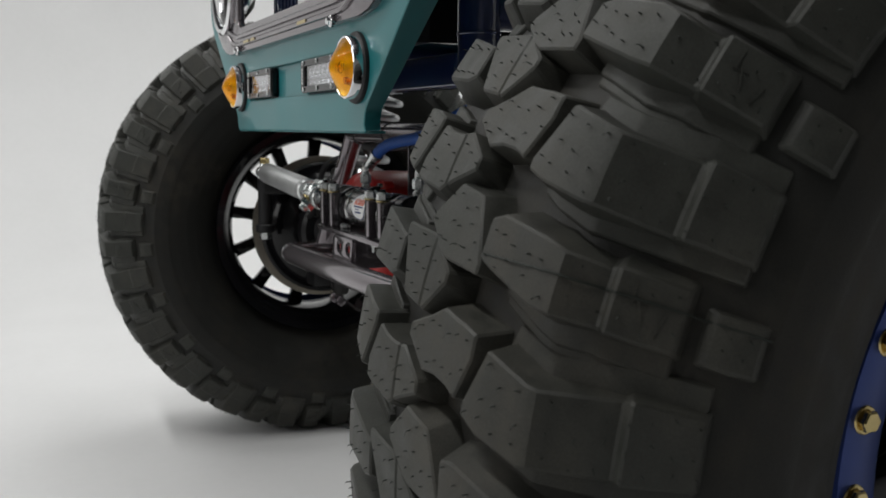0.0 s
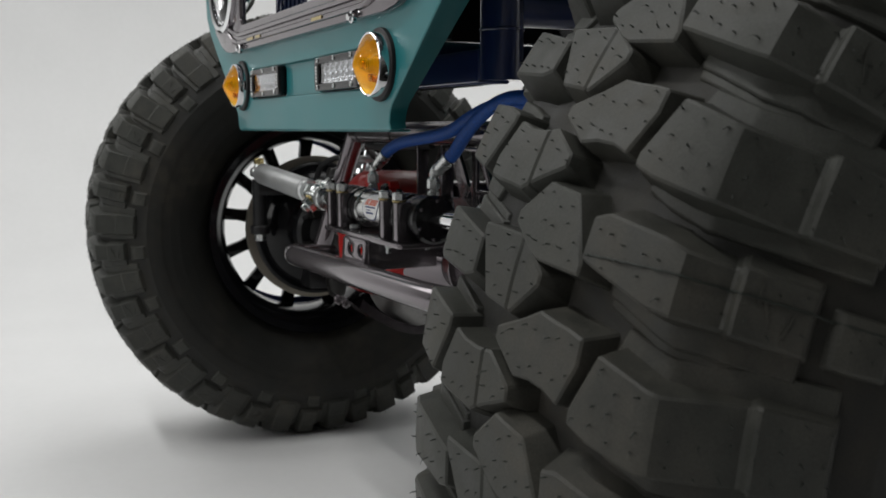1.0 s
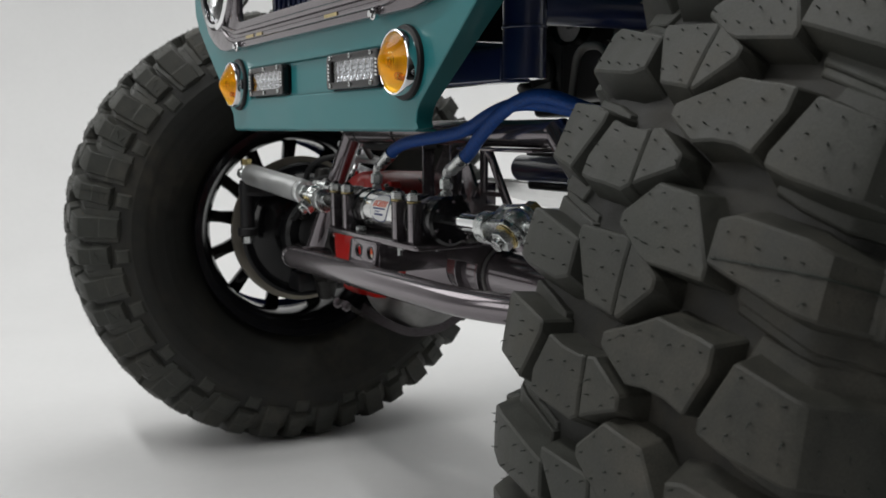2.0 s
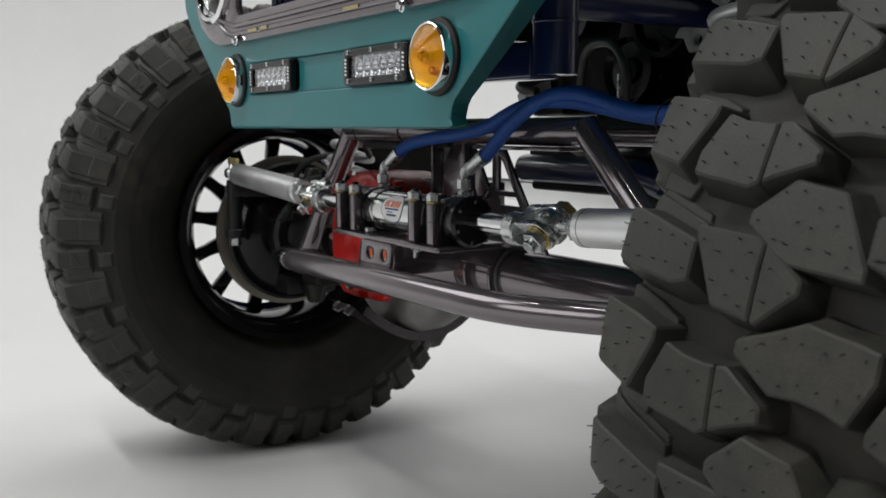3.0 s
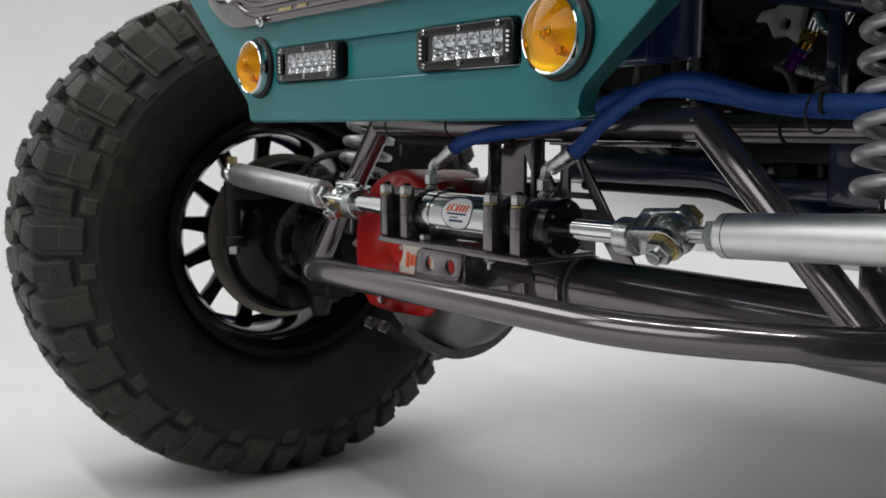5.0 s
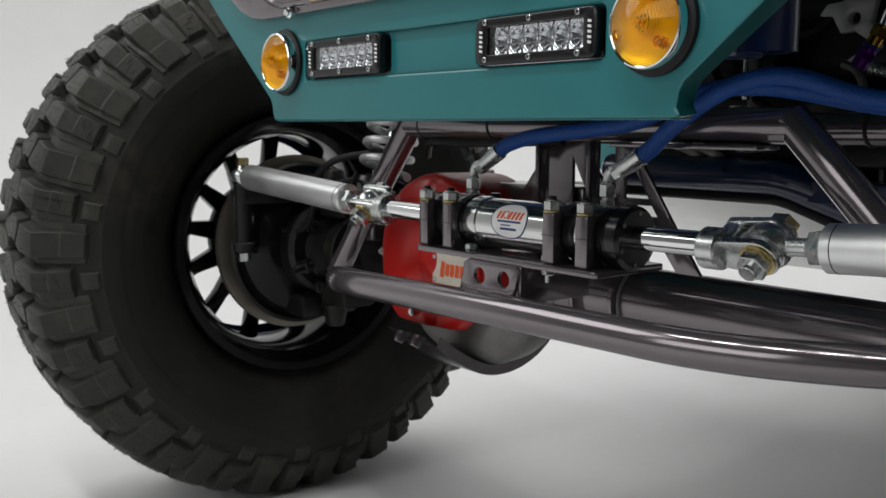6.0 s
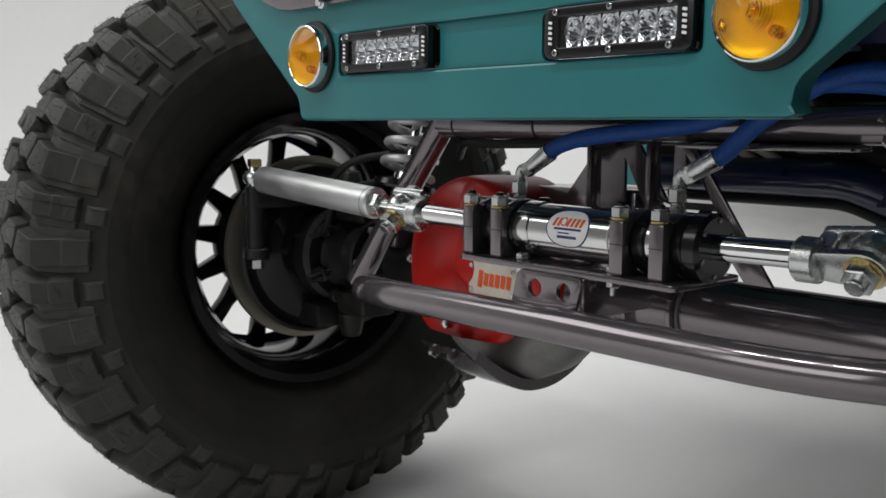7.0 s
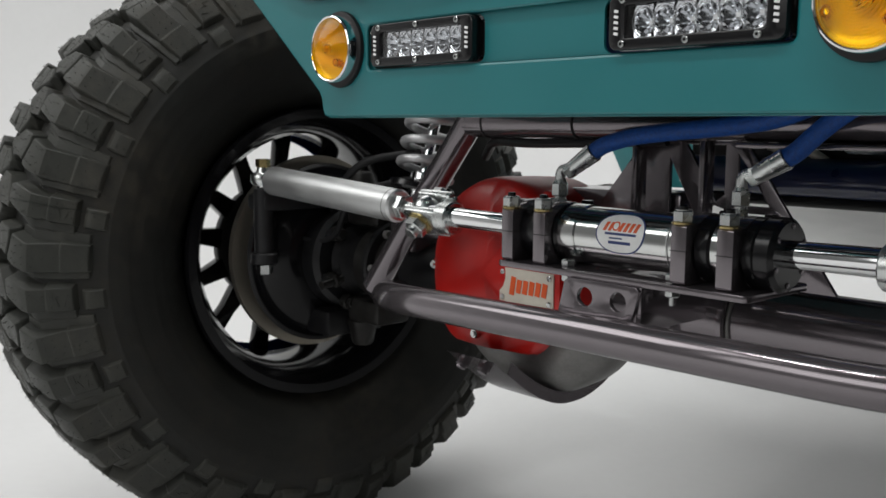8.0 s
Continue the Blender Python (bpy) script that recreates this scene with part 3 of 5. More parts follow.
def fan_cell(w, h, n=18):
    """One cell of the reflector: a deep bowl in a square mouth, its wall folded into a fan of bright facets."""
    bm = bmesh.new()
    rings = []
    for f, deep, fold in ((1.0, 0.0, 0.0), (0.90, 0.0012, 0.0), (0.86, 0.0035, 0.0026), (0.5, 0.0085, 0.0036), (0.2, 0.0120, 0.0010)):
        ring = []
        for k in range(n):
            a = 2 * math.pi * (k + 0.35) / n
            x, y = math.cos(a), math.sin(a)
            if f == 1.0:
                q = max(abs(x), abs(y))
                x, y = x / q * w / 2, y / q * h / 2
            else:
                x, y = x * f * w * 0.56, y * f * h * 0.5
            ring.append(bm.verts.new((x, y, deep + (fold if k % 2 else -fold))))
        rings.append(ring)
    for a, b in zip(rings, rings[1:]):
        for k in range(n):
            j = (k + 1) % n
            bm.faces.new((a[k], a[j], b[j], b[k]))
    bm.faces.new(rings[-1])
    bmesh.ops.recalc_face_normals(bm, faces=bm.faces[:])
    return bm


def light_bar(cx):
    LENS_FACE = FACE + 0.0065
    cx += 0.004
    z0, z1 = 0.8035, 0.8485
    zc, half = 0.8263, 0.0640
    w = 0.080
    body = part("light_bar", merge(plate(round_rect(cx - w, cx + w, z0, z1, 0.008), [round_rect(cx - half, cx + half, 0.8130, 0.8398, 0.002)], 0.014, at_y(LENS_FACE - 0.012), 0.0012),
                                   box(cx - 0.075, cx + 0.075, LENS_FACE + 0.014, LENS_FACE + 0.038, z0 + 0.003, z1 - 0.003, 0.002)), BLACK, buggy, "slim black LED light bar with six reflectors")
    pitch = 2 * (half - 0.004) / 6
    for k in range(6):
        x = cx - half + 0.0045 + pitch * (k + 0.5)
        # the mouth faces forward and the bowl runs back into the housing
        cell = part("reflector", moved(fan_cell(pitch - 0.0002, 0.0262), Matrix.Translation((x, LENS_FACE - 0.004, zc)) @ XZ), CHROME, body, angle=4)
        part("bowl_rim", sweep([Vector((x + pitch * 0.55 * math.cos(a), LENS_FACE - 0.0045, zc + 0.0129 * math.sin(a))) for a in np.linspace(0, 2 * math.pi, 33)], 0.00042, 6), CHROME, cell)
        part("diode", box(x - 0.0020, x + 0.0020, LENS_FACE + 0.0065, LENS_FACE + 0.0085, zc - 0.0020, zc + 0.0020), LETTER, cell)
    pane = part("lens", box(cx - half - 0.001, cx + half + 0.001, LENS_FACE - 0.0095, LENS_FACE - 0.008, 0.8122, 0.8406), GLASS, body, "clear polycarbonate lens")
    pane.visible_shadow = False
    for x in (cx - 0.066, cx - 0.004, cx + 0.058):
        for z in (0.8085, 0.8445):
            part("screw", merge(rod((x, LENS_FACE - 0.0115, z), (x, LENS_FACE - 0.0140, z), 0.0031, 16, edge=0.0006)), ZINC, body)
            part("screw_recess", hexagon((x, LENS_FACE - 0.0136, z), (x, LENS_FACE - 0.0143, z), 0.0014, 0.0001), BLACK, body)
    for sg in (-1, 1):
        marks = [moved(box(-0.0022, 0.0022, -0.0003, 0.0003, -0.0012, 0.0012), Matrix.Translation((cx + sg * 0.0722, LENS_FACE - 0.0123, zc + (k - 2) * 0.0046)) @ Matrix.Rotation(radians(12), 4, "Y")) for k in range(5)]
        part("brand_mark", merge(*marks), LETTER, body)
        part("mount_ear", box(cx + sg * (w + 0.001) - 0.007, cx + sg * (w + 0.001) + 0.007, LENS_FACE + 0.002, LENS_FACE + 0.03, zc - 0.019, zc + 0.019, 0.005, 3), BLACK, body)
        part("mount_bolt", hexagon((cx + sg * (w + 0.007), LENS_FACE + 0.012, zc), (cx + sg * (w + 0.010), LENS_FACE + 0.012, zc), 0.006), BLACK, body)
    return body


light_bar(MID - 0.163)
light_bar(MID + 0.163)


def turn_signal(cx, cz):
    m = Matrix.Translation((cx, FACE - 0.001, cz)) @ Matrix.Rotation(radians(90), 4, "X") @ Matrix.Diagonal((0.91, 0.91, 1, 1))
    body = part("turn_signal", moved(lathe([(0.0, -0.002), (0.0468, -0.002), (0.0471, 0.001), (0.0464, 0.0035), (0.0445, 0.0045), (0.0, 0.0045)], 64), m), PLASTIC, buggy, "round amber turn signal in a chrome ring")
    part("bezel", moved(lathe([(0.0372, 0.004), (0.0415, 0.004), (0.0412, 0.0135), (0.0405, 0.0158), (0.0390, 0.0166), (0.0378, 0.0160), (0.0372, 0.0145)], 64, closed=True), m), CHROME, body, "bright chrome bezel")
    part("reflector", moved(lathe([(0.0371, 0.0125), (0.03, 0.0075), (0.018, 0.0055), (0.0, 0.005)], 48), m), SPRING, body)
    part("bulb", moved(lathe([(0.0, 0.0055), (0.006, 0.006), (0.0065, 0.010), (0.005, 0.0145), (0.0025, 0.0168), (0.0, 0.0174)], 20), m), CHROME, body)
    # rings step up the outer face of the lens; the inner face is a plain shallow cone
    prof = [(0.0371, 0.0130), (0.0371, 0.0150)]
    n = 15
    for k in range(n):
        r0, r1 = 0.0365 * (1 - k / n), 0.0365 * (1 - (k + 1) / n)
        h0, h1 = (0.0155 + 0.0190 * (1 - (r / 0.0365) ** 1.3) for r in (r0, r1))
        prof += [(r0, h0), (r0 - 0.3 * (r0 - r1), h0 + 0.85 * (h1 - h0)), (max(r1, 0.0002) + 0.0003, h1 + 0.0003)]
    prof += [(0.0, 0.0347), (0.0, 0.0315), (0.02, 0.0225), (0.0355, 0.0130)]
    lens = part("lens", moved(lathe(prof, 64, closed=False), m), AMBER, body, "ribbed conical amber plastic lens", angle=14)
    lens.visible_shadow = False
    for a in (-40, 200):
        x, z = 0.0275 * math.cos(radians(a)), 0.0275 * math.sin(radians(a))
        part("screw_well", moved(pipe_ring((x, z, 0.012), (x, z, 0.0215), 0.0036, 0.0052, 18, 0.0004), m), AMBER, body)
        part("screw", moved(merge(rod((x, z, 0.010), (x, z, 0.0205), 0.0034, 14, edge=0.001)), m), CHROME, body)
    return body


turn_signal(MID - 0.300, 0.826)
turn_signal(MID + 0.308, 0.827)

# ---- navy tube chassis ----
for sg in (-1, 1):
    part("chassis_post", merge(rod((sg * 0.318, -0.15, 0.812), (sg * 0.318, -0.15, 1.15), 0.027, 28), pipe_ring((sg * 0.318, -0.15, 0.872), (sg * 0.318, -0.15, 0.876), 0.026, 0.0285)), NAVY, buggy, "navy painted chassis tube")
    part("upper_rail", tube([(sg * 0.318, -0.13, 0.9), (sg * 0.36, 0.4, 0.90), (sg * 0.39, 0.88, 0.9)], 0.022), NAVY, buggy, "navy painted chassis tube")
part("chassis_crossmember", box(-0.30, 0.300, -0.174, -0.126, 0.809, 0.852, 0.004, 3), NAVY, buggy, "navy painted front cross tube")
part("lower_crossmember", merge(tube([(-0.128, 0.158, 0.680), (0.155, 0.158, 0.680), (0.33, 0.24, 0.60), (0.36, 0.6, 0.59)], 0.0245, 0.02, 24), rod((-0.138, 0.158, 0.680), (-0.126, 0.158, 0.680), 0.0235, 24, edge=0.006)), NAVY, buggy, "navy painted lower frame tube")
part("skid_frame_bar", tube([(-0.105, 0.160, 0.6515), (0.15, 0.160, 0.6515), (0.32, 0.24, 0.572), (0.345, 0.6, 0.562)], 0.0085, 0.02), SATIN, buggy, "black bar along the skid plate's front")
part("frame_gusset", plate([(0.25, 0.60), (0.50, 0.60), (0.50, 0.76), (0.44, 0.76), (0.42, 0.66), (0.25, 0.64)], [], 0.006, at_y(0.32), 0.001), NAVY, buggy, "folded navy frame plate")
part("skid_plate", plate([(-0.28, 0), (0.14, 0), (0.31, 0.09), (0.31, 0.7), (-0.45, 0.7), (-0.45, 0.09)], [circle(0.112, 0.04, 0.008, 14)], 0.006,
                         pose(0, 0.166, 0.652, 0, 0, 0) @ Matrix.Rotation(radians(-16), 4, "X"), 0.001), SKID, buggy, "brushed aluminium belly skid plate")

# ---- front axle ----
AX_Y, AX_Z = 0.0, 0.523
axle = part("front_axle", merge(rod((-0.06, AX_Y, AX_Z), (0.62, AX_Y, AX_Z), 0.043, 32)), GUN, buggy, "gunmetal coated front axle tubes")
part("black_axle_end", rod((-0.62, AX_Y, AX_Z), (-0.30, AX_Y, AX_Z), 0.043, 32), SATIN, axle, "black far axle tube")
WEB = [(-0.150, 0.589), (-0.130, 0.560), (-0.075, 0.548)] + [(AX_Y + 0.054 * math.cos(radians(a)), AX_Z + 0.054 * math.sin(radians(a))) for a in range(160, 271, 10)] + [(0.02, 0.469), (0.02, 0.589)]
for x in (-0.020, 0.046):
    part("gusset_web", plate(WEB, [], 0.007, at_x(x), 0.0008), GUN, axle)
part("weld_collar", pipe_ring((0.0535, AX_Y, AX_Z), (0.0575, AX_Y, AX_Z), 0.042, 0.0465, 40), IRON, axle, "bare weld bead round the tube")


def third_member():
    """The round casting: a thick flange with a domed face, squared off and cut level below, and a flat seat for the name plate."""
    face = [(0.0, 0.01), (0.117, 0.01), (0.1195, -0.04), (0.1205, -0.09), (0.1195, -0.103), (0.116, -0.1125), (0.109, -0.1195), (0.099, -0.1245), (0.085, -0.129), (0.066, -0.1325), (0.04, -0.135), (0.0, -0.136)]
    bm = lathe(face, 96)
    for v in bm.verts:
        r = v.co.xy.length
        if v.co.y < 0 and v.co.x < 0 and r > 1e-4:
            c, q = abs(v.co.x / r), abs(v.co.y / r)
            v.co.xy *= (c ** 2.7 + q ** 2.7) ** (-1 / 2.7)
        over = -0.098 - v.co.y
        if over > 0:
            v.co.y = -0.098 - 0.12 * over
            v.co.x *= 1 - 0.4 * over
        if v.co.y < 0 and v.co.z > -0.1:
            v.co.y *= 0.88
        if v.co.x > 0.012:
            v.co.z = max(v.co.z, -0.116)
    return moved(bm, Matrix.Translation((-0.236, 0.0, 0.557)) @ XZ)


third = part("differential", third_member(), RED, buggy, "bright red enamelled differential casting", angle=40)
part("lobe_nut", merge(hexagon((-0.250, -0.124, 0.477), (-0.250, -0.138, 0.477), 0.0068), rod((-0.250, -0.136, 0.477), (-0.250, -0.140, 0.477), 0.0034, 10)), ZINC, third)
part("bearing_web", box(-0.205, -0.10, -0.112, -0.04, 0.515, 0.585, 0.008, 3), RED, third)
for x, y, z in ((-0.348, -0.112, 0.554), (-0.168, -0.095, 0.652), (-0.302, -0.115, 0.636)):
    part("nut_boss", rod((x, y + 0.02, z), (x, y, z), 0.0115, 24, 0.0105, edge=0.0015), RED, third)
    part("flange_nut", merge(hexagon((x, y, z), (x, y - 0.008, z), 0.0068), rod((x, y - 0.007, z), (x, y - 0.011, z), 0.0034, 10)), ZINC, third)
house = part("axle_housing", merge(moved(lathe([(0.0, -0.10), (0.05, -0.096), (0.09, -0.082), (0.125, -0.05), (0.143, -0.01), (0.146, 0.03), (0.140, 0.045), (0.118, 0.072), (0.10, 0.078), (0.0, 0.078)], 56),
                                         Matrix.Translation((-0.232, 0.0, 0.518)) @ Matrix.Rotation(radians(90), 4, "X") @ Matrix.Diagonal((1, 0.9, 1, 1)))), IRON, buggy, "bare metal axle housing bowl")
part("tapered_neck", rod((-0.36, AX_Y, AX_Z), (-0.30, 0.0, AX_Z), 0.044, 32, 0.085), SATIN, house)
part("tapered_neck", rod((-0.06, AX_Y, AX_Z), (-0.13, 0.0, AX_Z), 0.044, 32, 0.085), GUN, house)


def skid_band(x0, x1):
    bm = bmesh.new()
    pts = [(-0.168, 0.457), (-0.150, 0.442), (-0.10, 0.404), (-0.047, 0.379), (0.01, 0.380), (0.055, 0.397), (0.085, 0.420), (0.11, 0.455)]
    pts = [(p.y, p.z) for p in smooth_path([(0, y, z) for y, z in pts], 0.03, 5)]
    rows = [[bm.verts.new((x, y, z)) for y, z in pts] for x in (x0, x1)]
    for i in range(len(pts) - 1):
        bm.faces.new((rows[0][i], rows[1][i], rows[1][i + 1], rows[0][i + 1]))
    # the turned-up edge
    lip = [bm.verts.new((x1 - 0.001, y + 0.016 * dy, z + 0.016 * dz)) for (y, z), (dy, dz) in zip(pts, [(0.45, 0.9) if y < -0.03 else ((0.0, 1.0) if y < 0.03 else (-0.5, 0.85)) for y, z in pts])]
    for i in range(5, len(pts) - 1):
        bm.faces.new((rows[1][i], lip[i], lip[i + 1], rows[1][i + 1]))
    bmesh.ops.solidify(bm, geom=bm.faces[:], thickness=0.005)
    bmesh.ops.recalc_face_normals(bm, faces=bm.faces[:])
    return bm


skid = part("diff_skid", skid_band(-0.268, -0.182), GUN, buggy, "bent gunmetal differential skid strap", angle=40)
for x in (-0.246, -0.208):
    part("skid_bolt", merge(rod((x, -0.156, 0.448), (x, -0.1615, 0.441), 0.0085, 18), hexagon((x, -0.160, 0.4425), (x, -0.164, 0.437), 0.0066)), GUN, skid)

guard_pts = [(-0.445, -0.10, 0.50), (-0.395, -0.17, 0.512), (-0.28, -0.238, 0.530), (0.10, -0.25, 0.5405), (0.33, -0.235, 0.5398), (0.47, -0.17, 0.5432), (0.56, -0.08, 0.5425)]
part("axle_guard_bar", tube(guard_pts, 0.0187, 0.075, 36), GUN, buggy, "bowed gunmetal tube guarding the axle")

# ---- truss over the axle ----
truss = part("axle_truss", merge(rod((-0.302, -0.098, 0.745), (0.318, -0.096, 0.745), 0.0185, 28)), GUN, buggy, "welded gunmetal tube truss over the axle")
part("truss_leg", tube([(0.312, -0.096, 0.752), (0.505, -0.085, 0.545)], 0.0185, n=28), GUN, truss)
part("truss_leg", tube([(-0.296, -0.098, 0.752), (-0.502, -0.10, 0.502)], 0.0185, n=28), GUN, truss)
frame_plate = [(-0.205, 0.552), (-0.062, 0.728), (-0.046, 0.738), (0.048, 0.738), (0.062, 0.732), (0.073, 0.720), (0.132, 0.634), (0.176, 0.572), (0.142, 0.572), (0.118, 0.603), (-0.125, 0.603), (-0.168, 0.552)]
frame_holes = [[(0.060, 0.712), (0.072, 0.697), (0.098, 0.657), (0.060, 0.657)], [(0.060, 0.649), (0.103, 0.649), (0.112, 0.636), (0.060, 0.636)],
               [(-0.006, 0.722), (0.044, 0.722), (0.044, 0.668), (0.034, 0.660)], [(-0.027, 0.706), (-0.027, 0.642), (0.008, 0.642)], [(0.018, 0.642), (0.044, 0.642), (0.044, 0.652), (0.030, 0.656)]]
part("truss_frame_plate", plate(frame_plate, frame_holes, 0.006, at_y(-0.043), 0.0008), GUN, truss, "laser-cut gunmetal A-frame plate with triangular holes")
for x in (-0.0385, 0.0475):
    part("truss_rib", box(x, x + 0.0065, -0.100, -0.080, 0.600, 0.737, 0.001), GUN, truss)
part("truss_bridge", box(-0.20, -0.02, -0.030, 0.03, 0.600, 0.664, 0.003), GUN, truss, "folded gunmetal bridge over the axle")
part("under_plate", box(0.10, 0.29, -0.118, -0.075, 0.7205, 0.7255, 0.001), GUN, truss, "flat bar under the truss tube")
part("cable_tie", pipe_ring((-0.265, -0.098, 0.745), (-0.262, -0.098, 0.745), 0.018, 0.0197), PLASTIC, truss)
part("cable_tie", pipe_ring((-0.115, -0.098, 0.745), (-0.112, -0.098, 0.745), 0.018, 0.0197), PLASTIC, truss)
part("brake_line", tube([(-0.31, -0.06, 0.70), (-0.255, -0.1, 0.724), (-0.2, -0.105, 0.72), (-0.11, -0.1, 0.722), (0.0, -0.09, 0.726)], 0.006, 0.03, 10), PLASTIC, truss)
part("sway_bar", tube([(0.20, 0.06, 0.742), (0.78, 0.06, 0.742)], 0.0185), GUN, buggy, "dark steel sway bar")
part("sway_bar_clamp", pipe_ring((0.315, 0.06, 0.742), (0.319, 0.06, 0.742), 0.018, 0.0205), PLASTIC, buggy)

# ---- hydraulic steering ram ----
RY, RZ = -0.182, 0.628
ram = part("steering_ram", rod((-0.075, RY, RZ), (0.170, RY, RZ), 0.0295, 48, edge=0.002), BARREL, buggy, "bright steel hydraulic steering ram")
for x0, x1, r in ((-0.128, -0.050, 0.0322), (0.118, 0.134, 0.0322), (0.166, 0.178, 0.0325)):
    part("end_gland", merge(rod((x0, RY, RZ), (x1, RY, RZ), r, 40, edge=0.002)), BLACK, ram, "black anodised end gland")
part("barrel_collar", pipe_ring((-0.048, RY, RZ), (-0.026, RY, RZ), 0.029, 0.0312, 48), BARREL, ram)
part("barrel_collar", pipe_ring((0.086, RY, RZ), (0.089, RY, RZ), 0.029, 0.0305, 48), ZINC, ram)
part("end_cap", merge(rod((0.176, RY, RZ), (0.197, RY, RZ), 0.034, 40, edge=0.004)), BLACK, ram)
for k in range(6):
    a = 2 * math.pi * (k + 0.4) / 6
    y, z = RY + 0.0265 * math.cos(a), RZ + 0.0265 * math.sin(a)
    part("cap_screw", rod((0.196, y, z), (0.1985, y, z), 0.0026, 12, edge=0.0008), GUN, ram)
for sg in (-1, 1):
    part("piston_rod", rod((sg * 0.12, RY, RZ), (sg * 0.285, RY, RZ + 0.003), 0.0125, 28), CHROME, ram, "polished chrome piston rod")
for x in (-0.108, -0.062, 0.11, 0.158):
    clamp = part("ram_clamp", merge(plate(round_rect(-0.226, -0.138, 0.596, 0.652, 0.003), [circle(RY, RZ, 0.0327, 36)], 0.0165, at_x(x - 0.008), 0.0008),
                                    box(x - 0.0075, x + 0.0075, -0.150, -0.136, 0.596, 0.650, 0.001)), GUN, buggy, "split gunmetal ram clamp with two nuts")
    part("split_line", box(x - 0.0087, x + 0.0087, -0.2265, -0.137, 0.6268, 0.6276), BLACK, clamp)
    y = -0.219
    part("washer", rod((x, y, 0.652), (x, y, 0.6537), 0.0105, 24), BRASS, clamp, "yellow zinc washer")
    part("nut", merge(hexagon((x, y, 0.6537), (x, y, 0.6648), 0.0096), rod((x, y, 0.6648), (x, y, 0.6655), 0.0078, 18)), ZINC, clamp)
    part("stud", rod((x, y, 0.655), (x, y, 0.6695), 0.0044, 14, edge=0.001), BLACK, clamp)
    part("rear_nut", merge(hexagon((x, -0.146, 0.652), (x, -0.146, 0.660), 0.0075)), BLACK, clamp)
mount = part("ram_mount", plate(round_rect(-0.118, 0.186, -0.232, -0.12, 0.008), [circle(0.02, -0.18, 0.008)], 0.0065, Matrix.Translation((0, 0, 0.589)), 0.0008), GUN, buggy, "gunmetal ram mounting plate")
for x, y in ((-0.033, -0.210), (0.094, -0.208), (0.083, -0.14)):
    part("mount_bolt", merge(hexagon((x, y, 0.5955), (x, y, 0.603), 0.0078), rod((x, y, 0.572), (x, y, 0.5955), 0.0042, 12), hexagon((x, y, 0.580), (x, y, 0.589), 0.0075)), ZINC, mount)
tab = part("tow_tab", plate([(-0.012, 0.589), (0.072, 0.589), (0.076, 0.585), (0.066, 0.550), (0.06, 0.546), (-0.022, 0.546), (-0.025, 0.551), (-0.017, 0.585)], [circle(0.010, 0.572, 0.0095), circle(0.051, 0.572, 0.0095)], 0.006, at_y(-0.236), 0.001), GUN, buggy, "gunmetal bracket with two round holes")
part("tab_web", box(0.070, 0.076, -0.232, -0.12, 0.545, 0.589, 0.001), GUN, tab)


# a curved maker's sticker on the barrel: plain shapes, no lettering
def sticker(x, a0, rx, ry, r, n=28):
    """An oval patch wrapped on the barrel at the angle a0."""
    bm = bmesh.new()
    mid = bm.verts.new((x, RY - r * math.cos(a0), RZ + r * math.sin(a0)))
    prev = [mid] * n
    for j in range(1, 4):
        ring = []
        for k in range(n):
            t = 2 * math.pi * k / n
            u, v = rx * j / 3 * math.copysign(abs(math.cos(t)) ** 0.8, math.cos(t)), ry * j / 3 * math.sin(t)
            a = a0 + v / r
            ring.append(bm.verts.new((x + u, RY - r * math.cos(a), RZ + r * math.sin(a))))
        for k in range(n):
            q = (k + 1) % n
            bm.faces.new((prev[k], ring[k], ring[q]) if j == 1 else (prev[k], ring[k], ring[q], prev[q]))
        prev = ring
    bmesh.ops.recalc_face_normals(bm, faces=bm.faces[:])
    return bm


def patch(x0, x1, a0, a1, r, slant=0.0):
    bm = bmesh.new()
    rows = [[bm.verts.new((x + slant * k / 3, RY - r * math.cos(a0 + (a1 - a0) * k / 3), RZ + r * math.sin(a0 + (a1 - a0) * k / 3))) for x in (x0, x1)] for k in range(4)]
    for a, b in zip(rows, rows[1:]):
        bm.faces.new((a[0], a[1], b[1], b[0]))
    return bm


LAB = 0.032
decal = part("maker_sticker", sticker(LAB, 0.30, 0.030, 0.0225, 0.02985), NAVYINK, ram, "oval white sticker with a dark blue rim")
part("sticker_face", sticker(LAB, 0.30, 0.0284, 0.0211, 0.03005), LETTER, decal)
for k in range(7):
    x0 = LAB - 0.0215 + 0.0062 * k
    if k != 2:
        part("orange_mark", patch(x0, x0 + 0.0042, 0.32, 0.64, 0.0302, 0.003), ORANGE, decal)
part("orange_mark", sticker(LAB - 0.006, 0.5, 0.0045, 0.0052, 0.0302), ORANGE, decal)
part("sticker_dot", sticker(LAB - 0.006, 0.5, 0.003, 0.0036, 0.03035), LETTER, decal)
part("blue_mark", patch(LAB - 0.018, LAB + 0.020, 0.19, 0.27, 0.0302), NAVYINK, decal)
part("blue_mark", patch(LAB - 0.012, LAB + 0.004, 0.06, 0.11, 0.0302), NAVYINK, decal)
part("blue_mark", patch(LAB - 0.013, LAB + 0.014, -0.11, -0.01, 0.0302), NAVYINK, decal)


